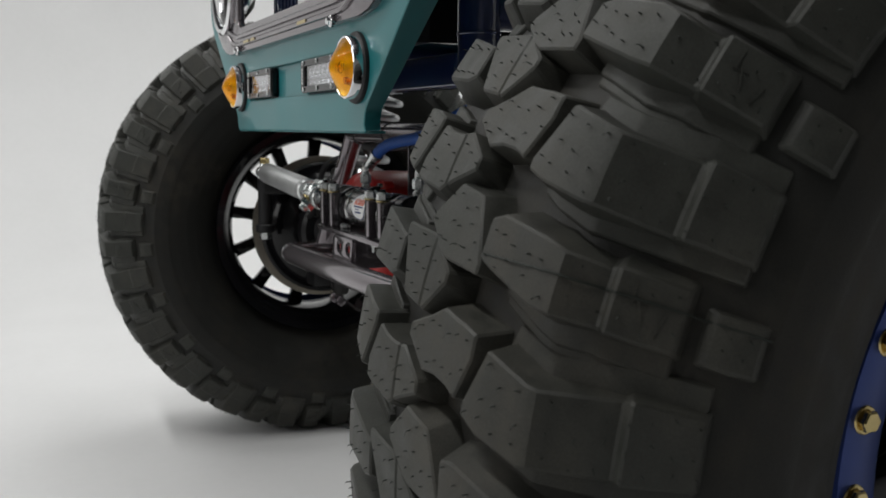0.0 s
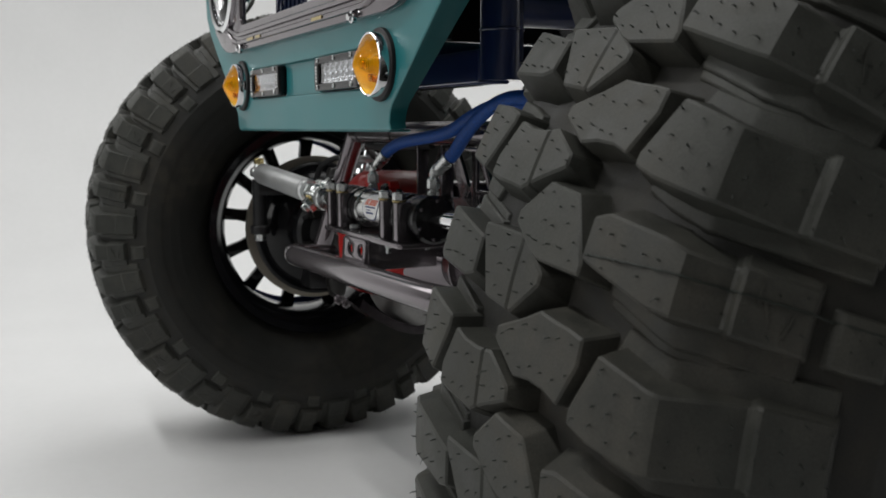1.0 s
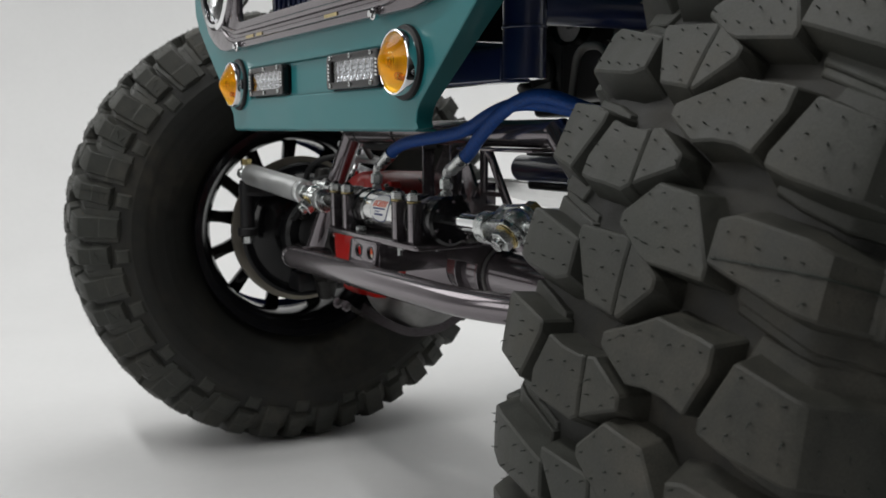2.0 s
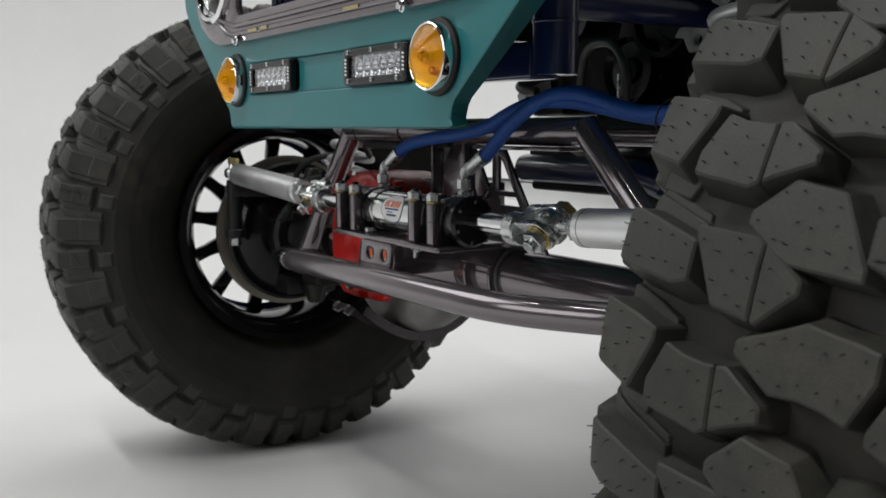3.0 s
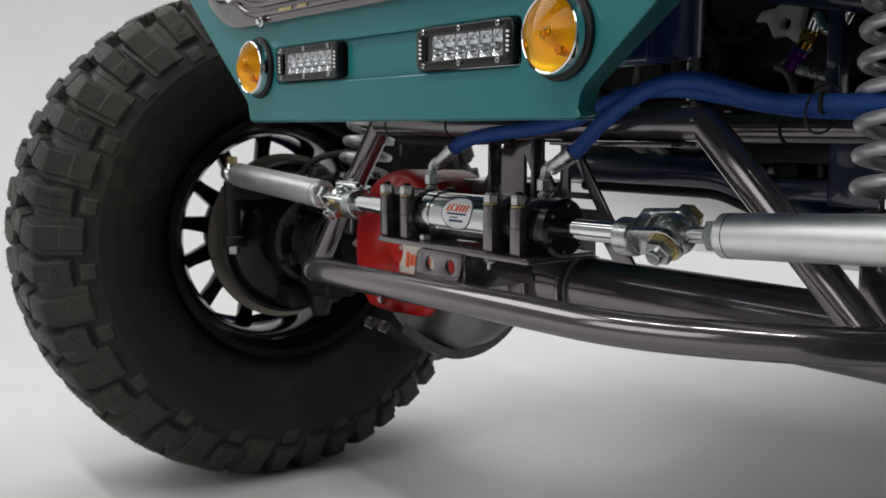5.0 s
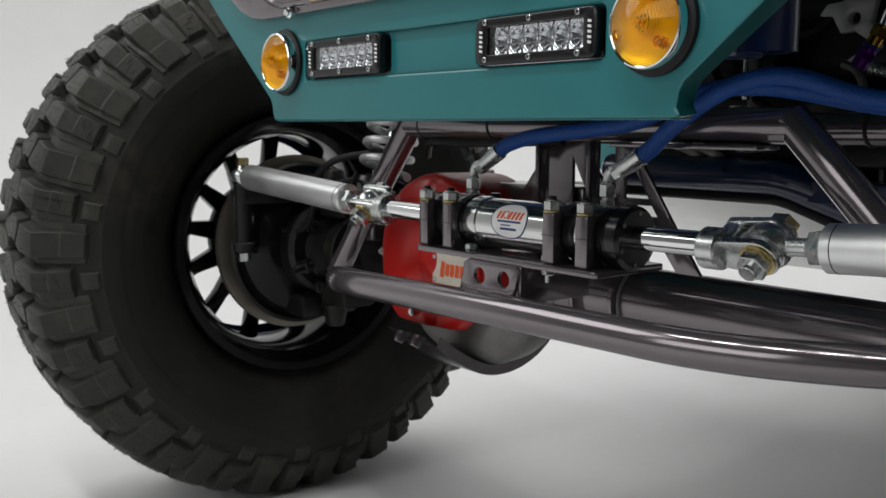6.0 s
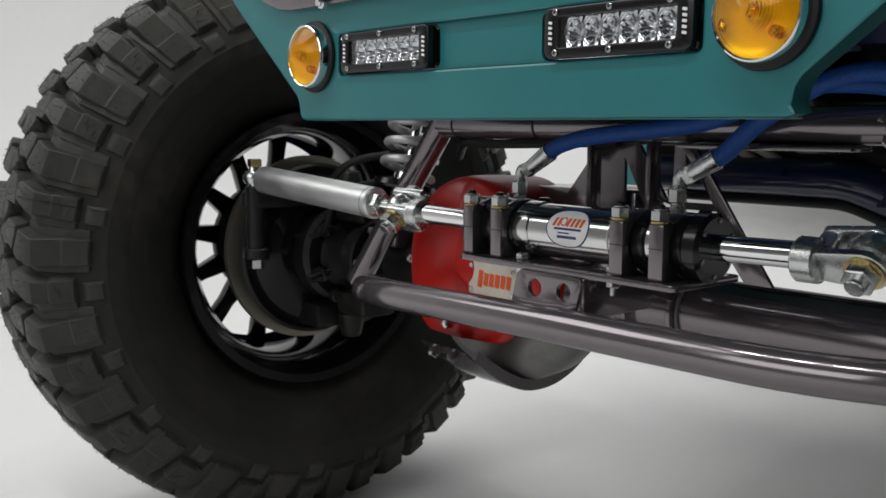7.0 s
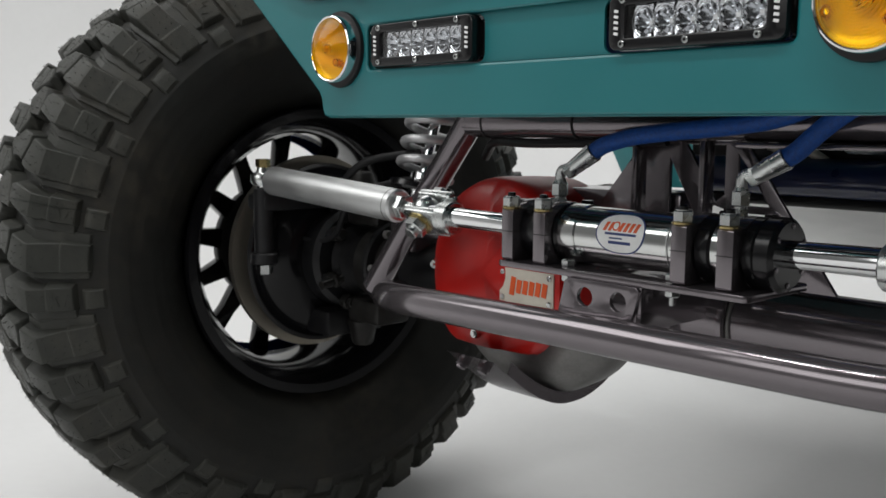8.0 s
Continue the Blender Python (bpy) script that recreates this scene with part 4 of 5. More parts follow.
# ---- tie rods, clevises and rod ends ----
def tie_rod(sg):
    cx = 0.343 if sg > 0 else -0.296
    c = Vector((cx, RY + 0.008, RZ + (0.0065 if sg > 0 else 0.004)))
    inner = cx - sg * (0.063 if sg > 0 else 0.058)
    fork = part("clevis", merge(rod((inner, RY, RZ), (inner + sg * 0.022, RY, RZ), 0.0205, 28, edge=0.002)), ZINC, buggy, "zinc plated steel clevis")
    tilt = Matrix.Translation(c) @ Matrix.Rotation(radians(-55 if sg > 0 else -50), 4, "X")
    for k in (-1, 1):
        sh = [(-0.047, -0.0150), (-0.034, -0.0165), (-0.006, -0.0190)] + [(0.0195 * math.cos(radians(-90 + 15 * i)), 0.0195 * math.sin(radians(-90 + 15 * i))) for i in range(13)] + [(-0.006, 0.0190), (-0.034, 0.0165), (-0.047, 0.0150)]
        if sg < 0:
            sh = [(0.042, -0.0205), (-0.015, -0.0215), (-0.0235, -0.013), (-0.0235, 0.013), (-0.015, 0.0215), (0.042, 0.0205)]
        part("fork_arm", plate(sh, [circle(0, 0, 0.006, 14)], 0.008, tilt @ Matrix.Translation((0, 0, 0.0115 if k > 0 else -0.0195)), 0.0012), ZINC, fork)
    part("yoke", moved(box(min(-sg * 0.048, -sg * 0.030), max(-sg * 0.048, -sg * 0.030), -0.0150, 0.0150, -0.0190, 0.0190, 0.004, 3), tilt), ZINC, fork)
    part("clevis_bolt", moved(merge(rod((0, 0, -0.041), (0, 0, 0.036), 0.0085, 18, edge=0.001), hexagon((0, 0, -0.0335), (0, 0, -0.0215), 0.0150)), tilt), ZINC, fork)
    part("lock_nut", moved(hexagon((0, 0, 0.0216), (0, 0, 0.034), 0.0148), tilt), BRASS if sg > 0 else ZINC, fork)
    part("washer", moved(merge(rod((0, 0, 0.0195), (0, 0, 0.0216), 0.0175, 28), rod((0, 0, -0.0216), (0, 0, -0.0195), 0.0175, 28)), tilt), BRASS, fork, "yellow zinc washers")
    out = Vector((sg * 0.69, -0.175, 0.657))
    d = (out - c).normalized()
    head = part("rod_end", moved(lathe([(0.0085, -0.0125), (0.013, -0.0125), (0.016, -0.010), (0.0205, -0.0095), (0.0228, -0.004), (0.0228, 0.004), (0.0205, 0.0095), (0.016, 0.010), (0.013, 0.0125), (0.0085, 0.0125)], 36, closed=True), tilt), ZINC, buggy, "spherical rod end")
    part("shank", rod(c + d * 0.017, c + d * 0.075, 0.0085, 20), ZINC, head)
    part("jam_nut", hexagon(c + d * 0.044, c + d * 0.057, 0.0165), ZINC, head)
    bar = part("tie_rod", rod(c + d * 0.058, out - d * 0.03, 0.0222, 40, edge=0.003), ALU, buggy, "thick satin aluminium tie rod")
    part("turned_groove", pipe_ring(c + d * 0.070, c + d * 0.0712, 0.0220, 0.0224, 40, 0.0002), SATIN, bar)
    outer = part("rod_end", moved(lathe([(0.0085, -0.009), (0.016, -0.010), (0.0195, -0.004), (0.0195, 0.004), (0.016, 0.010), (0.0085, 0.009)], 32, closed=True), Matrix.Translation(out)), ZINC, buggy, "spherical rod end")
    part("jam_nut", hexagon(out - d * 0.031, out - d * 0.020, 0.0155), ZINC, outer)
    part("spacer", merge(rod(out + Vector((0, 0, 0.008)), out + Vector((0, 0, 0.018)), 0.0115, 20, 0.009), rod(out - Vector((0, 0, 0.008)), out - Vector((0, 0, 0.018)), 0.0115, 20, 0.009)), ZINC, outer)
    part("bolt_head", merge(hexagon(out + Vector((0, 0, 0.018)), out + Vector((0, 0, 0.031)), 0.0115)), BRASS, outer, "yellow zinc bolt head")
    return out


for sg in (-1, 1):
    tie_rod(sg)


# ---- knuckles and brakes ----
def knuckle(sg, hub):
    y0 = hub[1]
    body = part("steering_knuckle", rod((sg * 0.66, y0, HUB_Z), (sg * 0.76, y0, HUB_Z), 0.085, 36, edge=0.008), SATIN, buggy, "satin black steering knuckle")
    part("axle_end", rod((sg * 0.52, y0, HUB_Z), (sg * 0.60, y0, HUB_Z), 0.05, 32, 0.058, edge=0.006), CAST, body)
    part("flange", rod((sg * 0.548, y0, HUB_Z), (sg * 0.56, y0, HUB_Z), 0.07, 36, edge=0.003), SATIN, body)
    part("steering_arm", box(sg * 0.70 - 0.028, sg * 0.70 + 0.028, y0 - 0.17, y0 + 0.03, HUB_Z + 0.085, HUB_Z + 0.112, 0.008), SATIN, body)
    part("lower_boss", box(sg * 0.70 - 0.03, sg * 0.70 + 0.04, y0 - 0.06, y0 + 0.06, HUB_Z - 0.13, HUB_Z - 0.085, 0.01), SATIN, body)
    for k in (-1, 1):
        part("ball_joint", rod((sg * 0.645, y0, HUB_Z + k * 0.10), (sg * 0.645, y0, HUB_Z + k * 0.145), 0.026, 24, 0.018, edge=0.004), CAST, body)
        part("yoke_arm", box(sg * 0.61 - 0.035, sg * 0.61 + 0.05, y0 - 0.035, y0 + 0.035, HUB_Z + k * 0.08 - 0.02, HUB_Z + k * 0.08 + 0.02, 0.01), CAST, body)
    for k in range(6):
        a = 2 * math.pi * k / 6
        part("flange_bolt", hexagon((sg * 0.548, y0 + 0.059 * math.cos(a), HUB_Z + 0.059 * math.sin(a)), (sg * 0.538, y0 + 0.059 * math.cos(a), HUB_Z + 0.059 * math.sin(a)), 0.007), IRON, body)
        part("spindle_nut", hexagon((sg * 0.66, y0 + 0.072 * math.cos(a + 0.4), HUB_Z + 0.072 * math.sin(a + 0.4)), (sg * 0.648, y0 + 0.072 * math.cos(a + 0.4), HUB_Z + 0.072 * math.sin(a + 0.4)), 0.009), SATIN, body)
    part("brake_line", tube([(sg * 0.50, y0 - 0.02, 0.66), (sg * 0.56, y0 - 0.09, 0.64), (sg * 0.64, y0 - 0.06, 0.55), (sg * 0.74, y0 - 0.09, 0.56)], 0.005, 0.05, 10), PLASTIC, body)
    part("brake_shield", moved(lathe([(0.0, 0.0), (0.15, 0.0), (0.155, 0.008), (0.15, 0.012), (0.0, 0.012)], 56), Matrix.Translation((sg * 0.762, y0, HUB_Z)) @ Matrix.Rotation(radians(90), 4, "Y")), SATIN, body)
    part("hub_dome", moved(lathe([(0.150, 0.0), (0.147, 0.018), (0.136, 0.036), (0.116, 0.052), (0.09, 0.062), (0.0, 0.062)], 56), Matrix.Translation((sg * 0.761, y0, HUB_Z)) @ Matrix.Rotation(radians(-90 * sg), 4, "Y")), GLOSS, body, "glossy black domed cover inside the wheel")
    part("brake_disc", moved(lathe([(0.09, -0.006), (0.168, -0.006), (0.168, 0.006), (0.09, 0.006)], 64, closed=True), Matrix.Translation((sg * 0.785, y0, HUB_Z)) @ Matrix.Rotation(radians(90), 4, "Y")), ROTOR, body, "worn steel brake disc")
    part("caliper", box(sg * 0.785 - 0.04, sg * 0.785 + 0.035, y0 + 0.075, y0 + 0.16, HUB_Z - 0.09, HUB_Z + 0.09, 0.015, 3), SATIN, body)
    for k, (dy, dz) in enumerate(((-0.05, 0.045), (-0.062, -0.03), (-0.03, -0.07))):
        part("knuckle_bolt", merge(rod((sg * 0.655, y0 + dy, HUB_Z + dz), (sg * 0.640, y0 + dy, HUB_Z + dz), 0.0125, 20, edge=0.002), hexagon((sg * 0.641, y0 + dy, HUB_Z + dz), (sg * 0.630, y0 + dy, HUB_Z + dz), 0.0095)), CAST, body)
    part("joint_boot", moved(lathe([(0.030, 0.0), (0.044, 0.006), (0.036, 0.013), (0.050, 0.020), (0.041, 0.027), (0.056, 0.034), (0.048, 0.042), (0.060, 0.050), (0.0, 0.052)], 40), Matrix.Translation((sg * 0.60, y0, HUB_Z)) @ Matrix.Rotation(radians(90 * sg), 4, "Y")), PLASTIC, body, "ribbed black rubber boot")
    part("steering_stop", merge(rod((sg * 0.60, y0 - 0.075, HUB_Z - 0.02), (sg * 0.60, y0 - 0.115, HUB_Z - 0.028), 0.007, 14), hexagon((sg * 0.60, y0 - 0.085, HUB_Z - 0.022), (sg * 0.60, y0 - 0.093, HUB_Z - 0.0236), 0.0115)), CAST, body)
    part("caliper_hose", tube([(sg * 0.52, y0 + 0.02, 0.70), (sg * 0.60, y0 - 0.05, 0.685), (sg * 0.68, y0 - 0.04, 0.60), (sg * 0.74, y0 + 0.02, 0.56)], 0.0062, 0.05, 12), PLASTIC, body, "black brake hose")
    pin = part("steering_pin", merge(rod((sg * 0.69, -0.175, 0.525), (sg * 0.69, -0.175, 0.642), 0.0155, 28, edge=0.002), rod((sg * 0.69, -0.175, 0.522), (sg * 0.69, -0.175, 0.54), 0.0215, 28, edge=0.002)), SATIN, body, "long black steering pin")
    part("pin_nut", hexagon((sg * 0.69, -0.175, 0.506), (sg * 0.69, -0.175, 0.5215), 0.0135), ZINC, pin)


knuckle(-1, FAR_HUB)
knuckle(1, NEAR_HUB)


# ---- coil-over shocks ----
def coilover(sg):
    foot, top = (Vector((0.505, -0.04, 0.645)), Vector((0.488, 0.0, 1.12))) if sg > 0 else (Vector((-0.50, -0.012, 0.640)), Vector((-0.475, 0.10, 1.12)))
    d = (top - foot).normalized()
    shock = part("coilover", merge(rod(foot, top, 0.0085, 20), rod(foot + d * 0.2, top, 0.027, 28), rod(foot - d * 0.02, foot + d * 0.03, 0.02, 24, edge=0.003)), CHROME, buggy, "coil-over shock with a silver spring")
    turns, per = 14, 26
    e1 = d.orthogonal().normalized()
    e2 = d.cross(e1)
    pts = []
    for i in range(turns * per + 1):
        a = 2 * math.pi * i / per
        pts.append(foot + d * (0.025 + 0.0305 * i / per) + 0.0405 * (e1 * math.cos(a) + e2 * math.sin(a)))
    part("spring", sweep(pts, 0.0070, 12), SPRING, shock, "silver coil spring")
    part("spring_seat", moved(lathe([(0.012, 0.0), (0.05, 0.0), (0.052, 0.004), (0.05, 0.012), (0.03, 0.018), (0.012, 0.018)], 36, closed=True), aim(foot, top)), BLACK, shock)
    part("lower_mount", box(sg * 0.50 - 0.03, sg * 0.50 + 0.03, -0.05, 0.02, 0.55, 0.63, 0.006), GUN, shock)


for sg in (-1, 1):
    coilover(sg)

# ---- hydraulic hoses ----
def hose(fit, route):
    """A braided hose that rises from an elbow fitting on the ram."""
    x, y, z = fit
    f = part("hose_fitting", merge(hexagon((x, y, z - 0.018), (x, y, z - 0.008), 0.0082), rod((x, y, z - 0.03), (x, y, z - 0.004), 0.0064, 18), hexagon((x, y, z - 0.006), (x, y, z + 0.009), 0.0094), rod((x, y, z + 0.009), (x, y, z + 0.0125), 0.0074, 18, 0.0062)), ZINC, buggy, "zinc hydraulic elbow fitting")
    a, b = Vector(route[0]), Vector(route[1])
    d = (b - a).normalized()
    part("elbow", tube([(x, y, z + 0.008), (x, y, z + 0.024), a + d * 0.004], 0.0058, 0.02, 16), ZINC, f)
    part("ferrule", merge(rod(a, a + d * 0.034, 0.0088, 20, 0.0112, edge=0.001), hexagon(a - d * 0.008, a + d * 0.004, 0.0092)), ZINC, f)
    part("hydraulic_hose", sweep(smooth_path([a + d * 0.028, *route[1:]], 0.06, 12), 0.0093, 18), HOSE, buggy, "blue braided hydraulic hose")


hose((-0.098, -0.151, 0.669), [(-0.082, -0.150, 0.694), (-0.046, -0.144, 0.720), (-0.012, -0.142, 0.730), (0.030, -0.141, 0.735), (0.10, -0.139, 0.741), (0.160, -0.137, 0.749), (0.205, -0.130, 0.770), (0.25, -0.121, 0.784), (0.30, -0.106, 0.783), (0.34, -0.094, 0.775), (0.39, -0.076, 0.7635), (0.44, -0.058, 0.759), (0.52, -0.035, 0.758), (0.62, 0.0, 0.757), (0.75, 0.2, 0.757)])
hose((0.128, -0.151, 0.672), [(0.141, -0.148, 0.696), (0.178, -0.144, 0.718), (0.203, -0.141, 0.743), (0.236, -0.138, 0.766), (0.270, -0.132, 0.785), (0.302, -0.123, 0.793), (0.328, -0.114, 0.791), (0.354, -0.104, 0.7815), (0.380, -0.094, 0.7715), (0.402, -0.086, 0.767), (0.44, -0.074, 0.766), (0.54, -0.05, 0.765), (0.64, -0.02, 0.764), (0.78, 0.2, 0.763)])
part("cable_tie", pipe_ring((0.437, -0.0750, 0.7662), (0.441, -0.0737, 0.766), 0.0100, 0.0120), PLASTIC, buggy)
part("cable_tie", sweep([Vector((0.44 + 0.004 * math.sin(a), -0.075 + 0.03 * math.cos(a), 0.760 + 0.024 * math.sin(a))) for a in np.linspace(0, 2 * math.pi, 28)], 0.0013, 6), PLASTIC, buggy)

# ---- maker's plate on the red casting ----
badge = part("name_plate", plate(round_rect(-0.219, -0.130, 0.5235, 0.566, 0.002), [], 0.002, at_y(-0.1225), 0.0003), CREAM, buggy, "riveted cream name plate with orange shapes")
part("plate_boss", box(-0.224, -0.122, -0.120, -0.06, 0.519, 0.570, 0.004), RED, badge, "red cast boss")
for k in range(6):
    x = -0.196 + k * 0.0105
    tall = 0.0115 if k == 0 else 0.0085
    part("orange_mark", moved(box(-0.0038, 0.0038, -0.0006, 0.0006, -tall, tall), Matrix.Translation((x, -0.1229, 0.5445)) @ Matrix.Rotation(radians(9), 4, "Y")), ORANGE, badge)
for x in (-0.2135, -0.1355):
    for z in (0.529, 0.5605):
        part("rivet", rod((x, -0.1225, z), (x, -0.1255, z), 0.0036, 12, edge=0.001), ZINC, badge)

# ---- engine bay behind the front end ----
bay = part("engine", merge(box(-0.22, 0.30, 0.30, 0.85, 0.80, 1.12, 0.02, 3), box(-0.16, 0.22, 0.34, 0.80, 0.735, 0.80, 0.015, 3)), SATIN, buggy, "black painted engine deep in the chassis")
part("timing_cover", moved(lathe([(0.0, 0.03), (0.05, 0.03), (0.06, 0.022), (0.062, 0.0)], 40), Matrix.Translation((0.03, 0.30, 0.90)) @ Matrix.Rotation(radians(90), 4, "X")), SATIN, bay)
for x, z, r in ((0.03, 0.845, 0.055), (0.16, 0.93, 0.045), (-0.12, 0.95, 0.05)):
    part("pulley", moved(lathe([(0.0, 0.012), (r * 0.35, 0.012), (r * 0.4, 0.004), (r * 0.85, 0.004), (r, 0.014), (r * 0.93, 0.0), (r, -0.014), (r * 0.6, -0.02), (0.0, -0.02)], 40), Matrix.Translation((x, 0.255, z)) @ Matrix.Rotation(radians(90), 4, "X")), BLACK, bay)
for k in range(4):
    part("header_tube", tube([(0.27, 0.36 + 0.11 * k, 0.86), (0.36, 0.38 + 0.11 * k, 0.84), (0.40, 0.46 + 0.09 * k, 0.75), (0.38, 0.95, 0.70)], 0.02, 0.06, 14), IRON, bay)
for x in (-0.123, -0.064):
    part("transmission_rib", box(x, x + 0.04, 0.332, 0.6, 0.692, 0.716, 0.006), BRASS, bay, "tan cast rib under the engine")
part("oil_pan", merge(moved(lathe([(0.0, -0.05), (0.09, -0.045), (0.13, -0.02), (0.14, 0.03)], 40), Matrix.Translation((0.10, 0.36, 0.745)))), CAST, bay, "round dark sump")
# dark block added to close a bright gap behind the truss leg
case = part("transmission_case", merge(box(-0.09, 0.20, 0.36, 0.95, 0.632, 0.736, 0.03, 4), box(-0.075, 0.185, 0.348, 0.372, 0.65, 0.72, 0.006), rod((-0.02, 0.33, 0.69), (-0.02, 0.36, 0.69), 0.028, 24, edge=0.004)), CAST, bay, "added dark block filling the gap under the engine")
part("pale_boss", moved(lathe([(0.0, -0.024), (0.012, -0.021), (0.020, -0.013), (0.024, 0.0), (0.024, 0.055)], 28), Matrix.Translation((0.128, 0.349, 0.676)) @ Matrix.Rotation(radians(-90), 4, "X")), SPRING, case)
bracket = part("pump_bracket", merge(
    plate([(0.160, 0.886), (0.178, 0.884), (0.19, 0.862), (0.208, 0.864), (0.232, 0.848), (0.241, 0.850), (0.238, 0.866), (0.230, 0.874), (0.236, 0.905), (0.245, 0.94), (0.228, 0.945), (0.215, 0.915), (0.19, 0.902), (0.17, 0.90)], [circle(0.208, 0.880, 0.0075)], 0.014, at_y(0.212), 0.003),
    plate([(0.196, 0.826), (0.203, 0.820), (0.243, 0.842), (0.241, 0.850), (0.236, 0.851)], [], 0.01, at_y(0.214), 0.002)), CASTALU, buggy, "pale cast pump bracket")
part("bracket_arc", tube([(0.196, 0.215, 0.823), (0.214, 0.21, 0.818), (0.226, 0.21, 0.800), (0.227, 0.21, 0.76)], 0.0055, 0.02, 12), IRON, bracket)
part("pump_body", rod((0.15, 0.225, 0.93), (0.15, 0.40, 0.93), 0.05, 32, edge=0.006), SATIN, bracket)
fit, top = Vector((0.217, 0.211, 0.818)), Vector((0.246, 0.22, 0.872))
up = (top - fit).normalized()
elbow = part("anodised_fitting", merge(rod(fit, fit + up * 0.028, 0.0105, 20, edge=0.001), hexagon(fit + up * 0.012, fit + up * 0.022, 0.0125)), material("purple_anodised", (0.14, 0.02, 0.25), 0.3, metal=0.8), buggy, "purple and gold anodised hose fitting")
part("blue_collar", pipe_ring(fit + up * 0.0275, fit + up * 0.032, 0.007, 0.0112), BLUE, elbow)
part("gold_collar", merge(rod(fit + up * 0.031, fit + up * 0.058, 0.0095, 20, edge=0.001), hexagon(fit + up * 0.042, fit + up * 0.054, 0.0118)), material("gold_anodised", (0.62, 0.34, 0.06), 0.25, metal=1.0), elbow)
part("chrome_elbow", tube([top - up * 0.004, (0.253, 0.218, 0.892), (0.274, 0.2, 0.866), (0.29, 0.2, 0.861), (0.309, 0.19, 0.878), (0.33, 0.19, 0.93)], 0.0072, 0.014, 16), CHROME, elbow)
part("corrugated_hose", sweep([Vector((0.238 + 0.065 * t, 0.205 - 0.015 * t, 0.817 - 0.017 * t)) for t in np.linspace(0, 1.0, 48)], 0.008, 14, wave=lambda i: 0.0082 if i % 4 < 2 else 0.0062), ZINC, elbow)
part("hose_clip", box(0.258, 0.286, 0.205, 0.209, 0.784, 0.802, 0.001), IRON, elbow)
part("heater_pipe", tube([(-0.03, 0.19, 0.80), (-0.018, 0.19, 0.873), (0.004, 0.19, 0.888), (0.045, 0.19, 0.887), (0.072, 0.19, 0.862), (0.083, 0.19, 0.835), (0.084, 0.19, 0.77)], 0.0068, 0.02, 16), IRON, buggy, "bare grey loop of pipe")
part("drain_hose", tube([(0.0, 0.2, 0.785), (0.04, 0.19, 0.789), (0.085, 0.19, 0.784), (0.118, 0.19, 0.762), (0.130, 0.19, 0.735)], 0.0065, 0.02, 14), SATIN, buggy, "dark grey drain hose")
part("hose_clamp", pipe_ring((0.121, 0.19, 0.757), (0.127, 0.19, 0.747), 0.0065, 0.0085), BRASS, buggy)
part("sensor_block", merge(box(0.130, 0.147, 0.18, 0.20, 0.733, 0.752, 0.002), rod((0.138, 0.19, 0.75), (0.138, 0.19, 0.765), 0.005, 12)), ALU, buggy, "small aluminium sensor block")
part("frame_upright", merge(box(0.288, 0.309, 0.18, 0.205, 0.765, 1.07, 0.003), box(0.316, 0.43, 0.15, 0.25, 0.645, 0.764, 0.003), box(0.19, 0.318, 0.152, 0.24, 0.649, 0.677, 0.003)), NAVY, buggy, "navy square frame upright")
part("wiring_strap", box(0.0745, 0.081, 0.178, 0.180, 0.78, 0.835, 0.0004), ZINC, buggy)
for k in range(2):
    part("pan_rib", tube([(-0.012 + 0.033 * k, 0.15, 0.719), (0.002 + 0.033 * k, 0.15, 0.716), (0.022 + 0.033 * k, 0.16, 0.703), (0.03 + 0.033 * k, 0.17, 0.694)], 0.006, 0.012, 12), CREAM, buggy)
part("drain_flange", moved(lathe([(0.0, 0.0), (0.024, 0.0), (0.028, 0.003), (0.028, 0.008), (0.0, 0.010)], 36), Matrix.Translation((0.109, 0.165, 0.711))), ALU, buggy, "round aluminium drain flange")
part("radiator_fan_ring", moved(lathe([(0.058, 0.0), (0.066, 0.0), (0.066, 0.02), (0.058, 0.02)], 48, closed=True), Matrix.Translation((0.128, 0.235, 0.925)) @ Matrix.Rotation(radians(90), 4, "X")), SATIN, buggy)
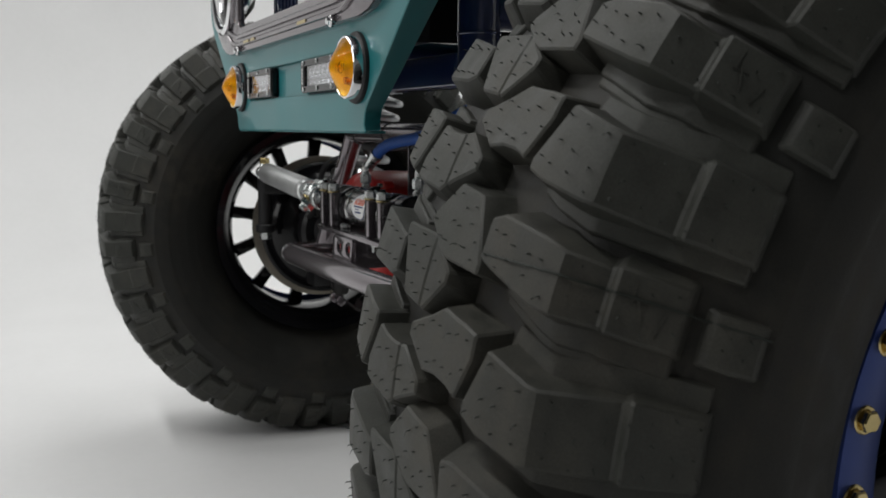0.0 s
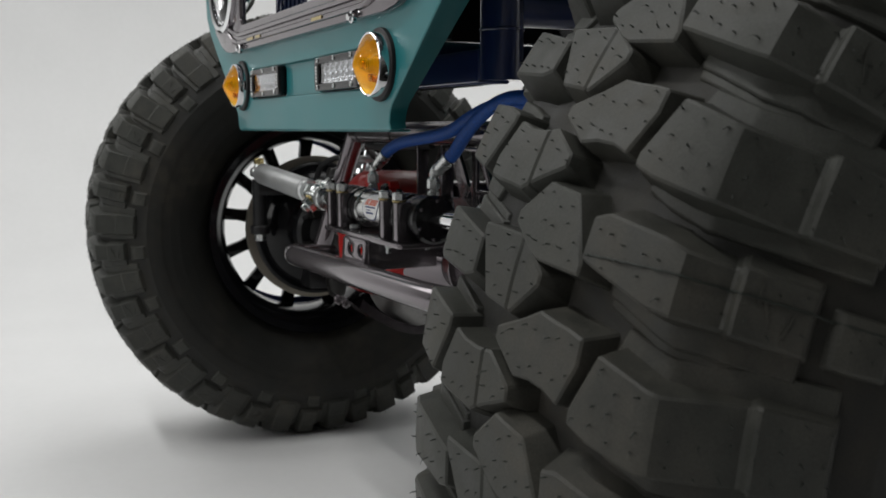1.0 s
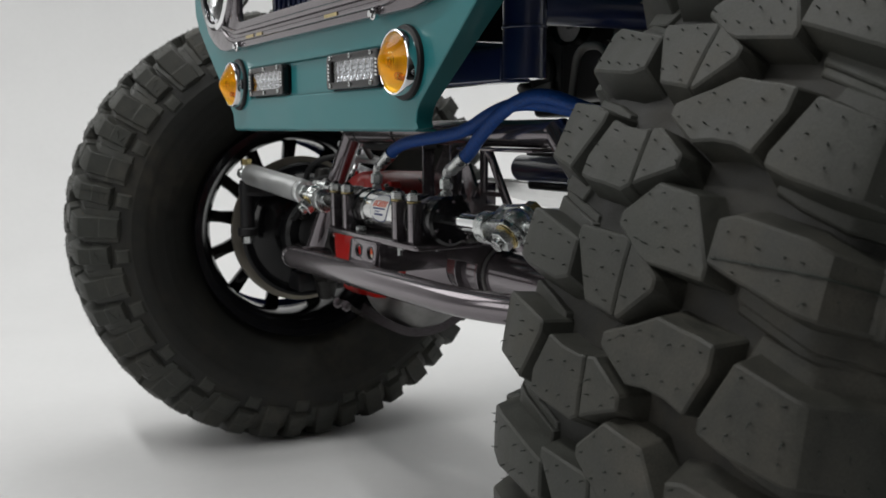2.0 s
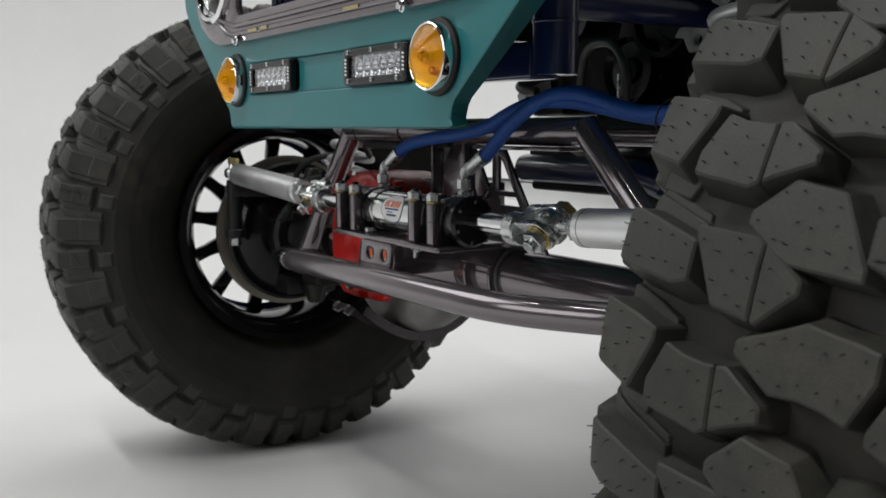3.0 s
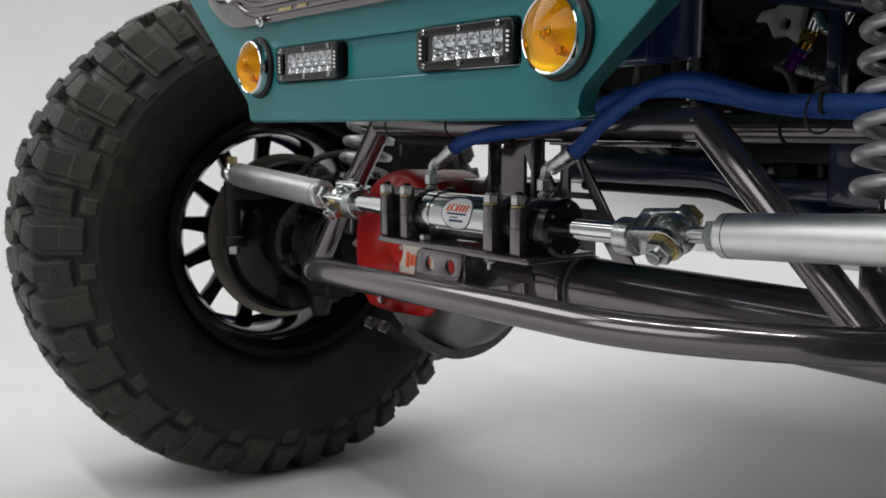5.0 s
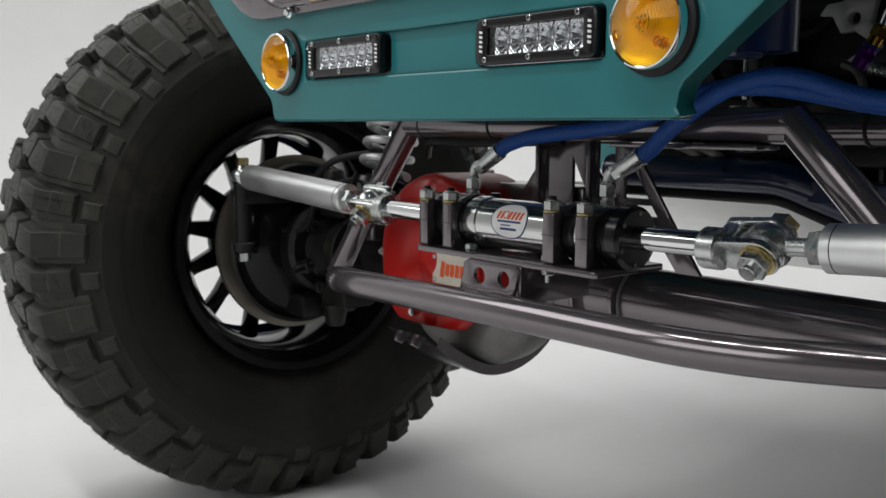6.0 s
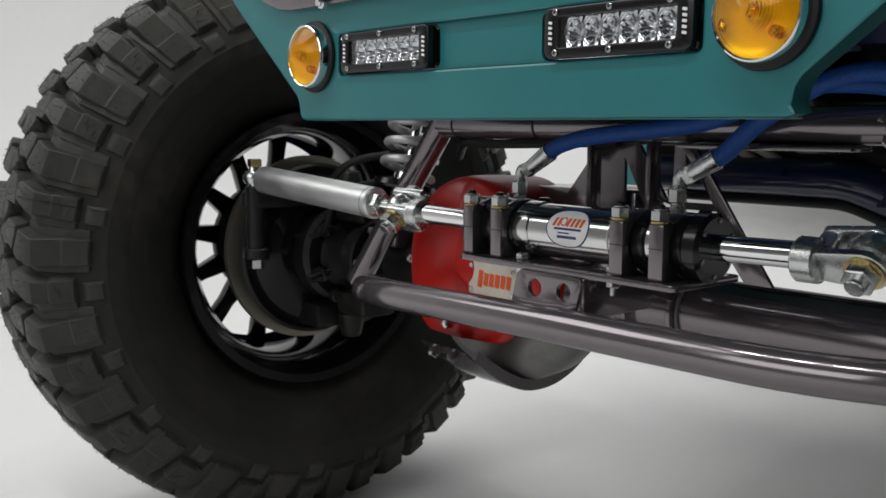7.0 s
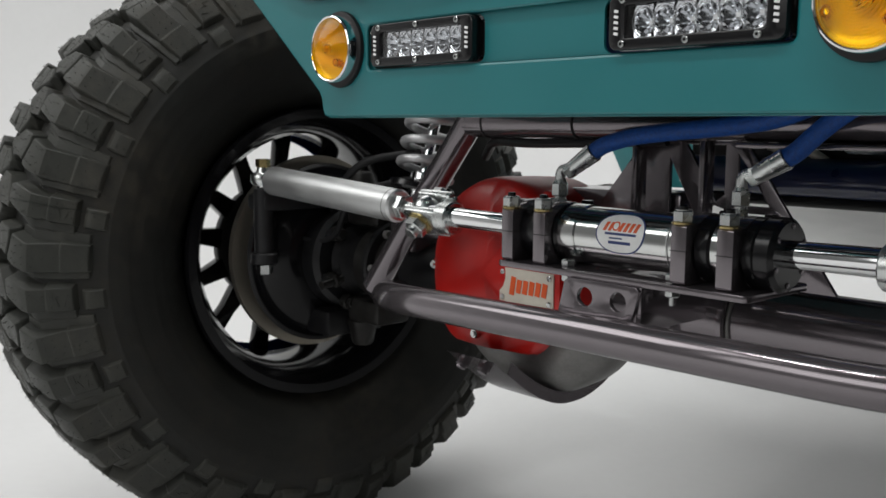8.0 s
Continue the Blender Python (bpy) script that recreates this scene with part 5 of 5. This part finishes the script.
side = part("steering_pump", merge(box(-0.305, -0.20, 0.30, 0.44, 0.772, 0.93, 0.012, 3), rod((-0.27, 0.29, 0.86), (-0.27, 0.40, 0.86), 0.045, 32, edge=0.005)), SATIN, bay, "black pump beside the engine")
part("pump_elbow", tube([(-0.292, 0.285, 0.835), (-0.292, 0.262, 0.832), (-0.268, 0.255, 0.822), (-0.235, 0.262, 0.818)], 0.009, 0.012, 14), IRON, side)
part("pump_nut", hexagon((-0.296, 0.29, 0.812), (-0.296, 0.272, 0.812), 0.014), ALU, side)
part("pump_bracket_arm", plate([(-0.315, 0.800), (-0.262, 0.800), (-0.225, 0.828), (-0.225, 0.842), (-0.315, 0.825)], [circle(-0.288, 0.812, 0.006, 14)], 0.008, at_y(0.288), 0.001), IRON, side)
# black sheet added behind the engine to keep the bay dark
part("firewall", box(-0.40, 0.52, 0.90, 0.91, 0.735, 1.14), SATIN, buggy, "added black sheet behind the engine")
# black slab added to darken the space behind the truss tube
part("engine_pan", box(-0.14, 0.34, 0.17, 0.90, 0.694, 0.728, 0.006), SATIN, buggy, "added black slab under the engine")

# ---- bonnet and inner wings over the front end: unseen, added to block light ----
part("bonnet", box(MID - 0.545, MID + 0.545, FACE + 0.004, 0.92, 1.076, 1.082, 0.002), TEAL, buggy, "unseen teal bonnet panel shading the engine bay")
part("inner_wing", box(0.41, 0.416, 0.10, 0.90, 0.79, 1.074, 0.001), SATIN, buggy, "added black side panel shading the engine bay")
part("inner_wing", box(-0.416, -0.41, 0.10, 0.90, 0.93, 1.074, 0.001), SATIN, buggy, "added black side panel shading the engine bay")
# unseen rear body, added so that the floor beneath it falls in shade
tub = part("body_tub", merge(box(-0.60, -0.588, 0.915, 2.3, 0.714, 1.12, 0.002), box(0.588, 0.60, 0.915, 2.3, 0.714, 1.12, 0.002), box(-0.586, 0.586, 2.288, 2.3, 0.714, 1.12, 0.002)),
           TEAL, buggy, "unseen teal body tub added to shade the floor")
part("tub_floor", box(-0.60, 0.60, 0.915, 2.3, 0.700, 0.712, 0.002), SATIN, tub, "unseen black underside")
part("rocker_panel", plate([(-0.60, 0.712), (-0.60, 0.580), (-0.782, 0.580), (-0.858, 0.712)], [], 0.4, at_y(0.90), 0.004), TEAL, tub)
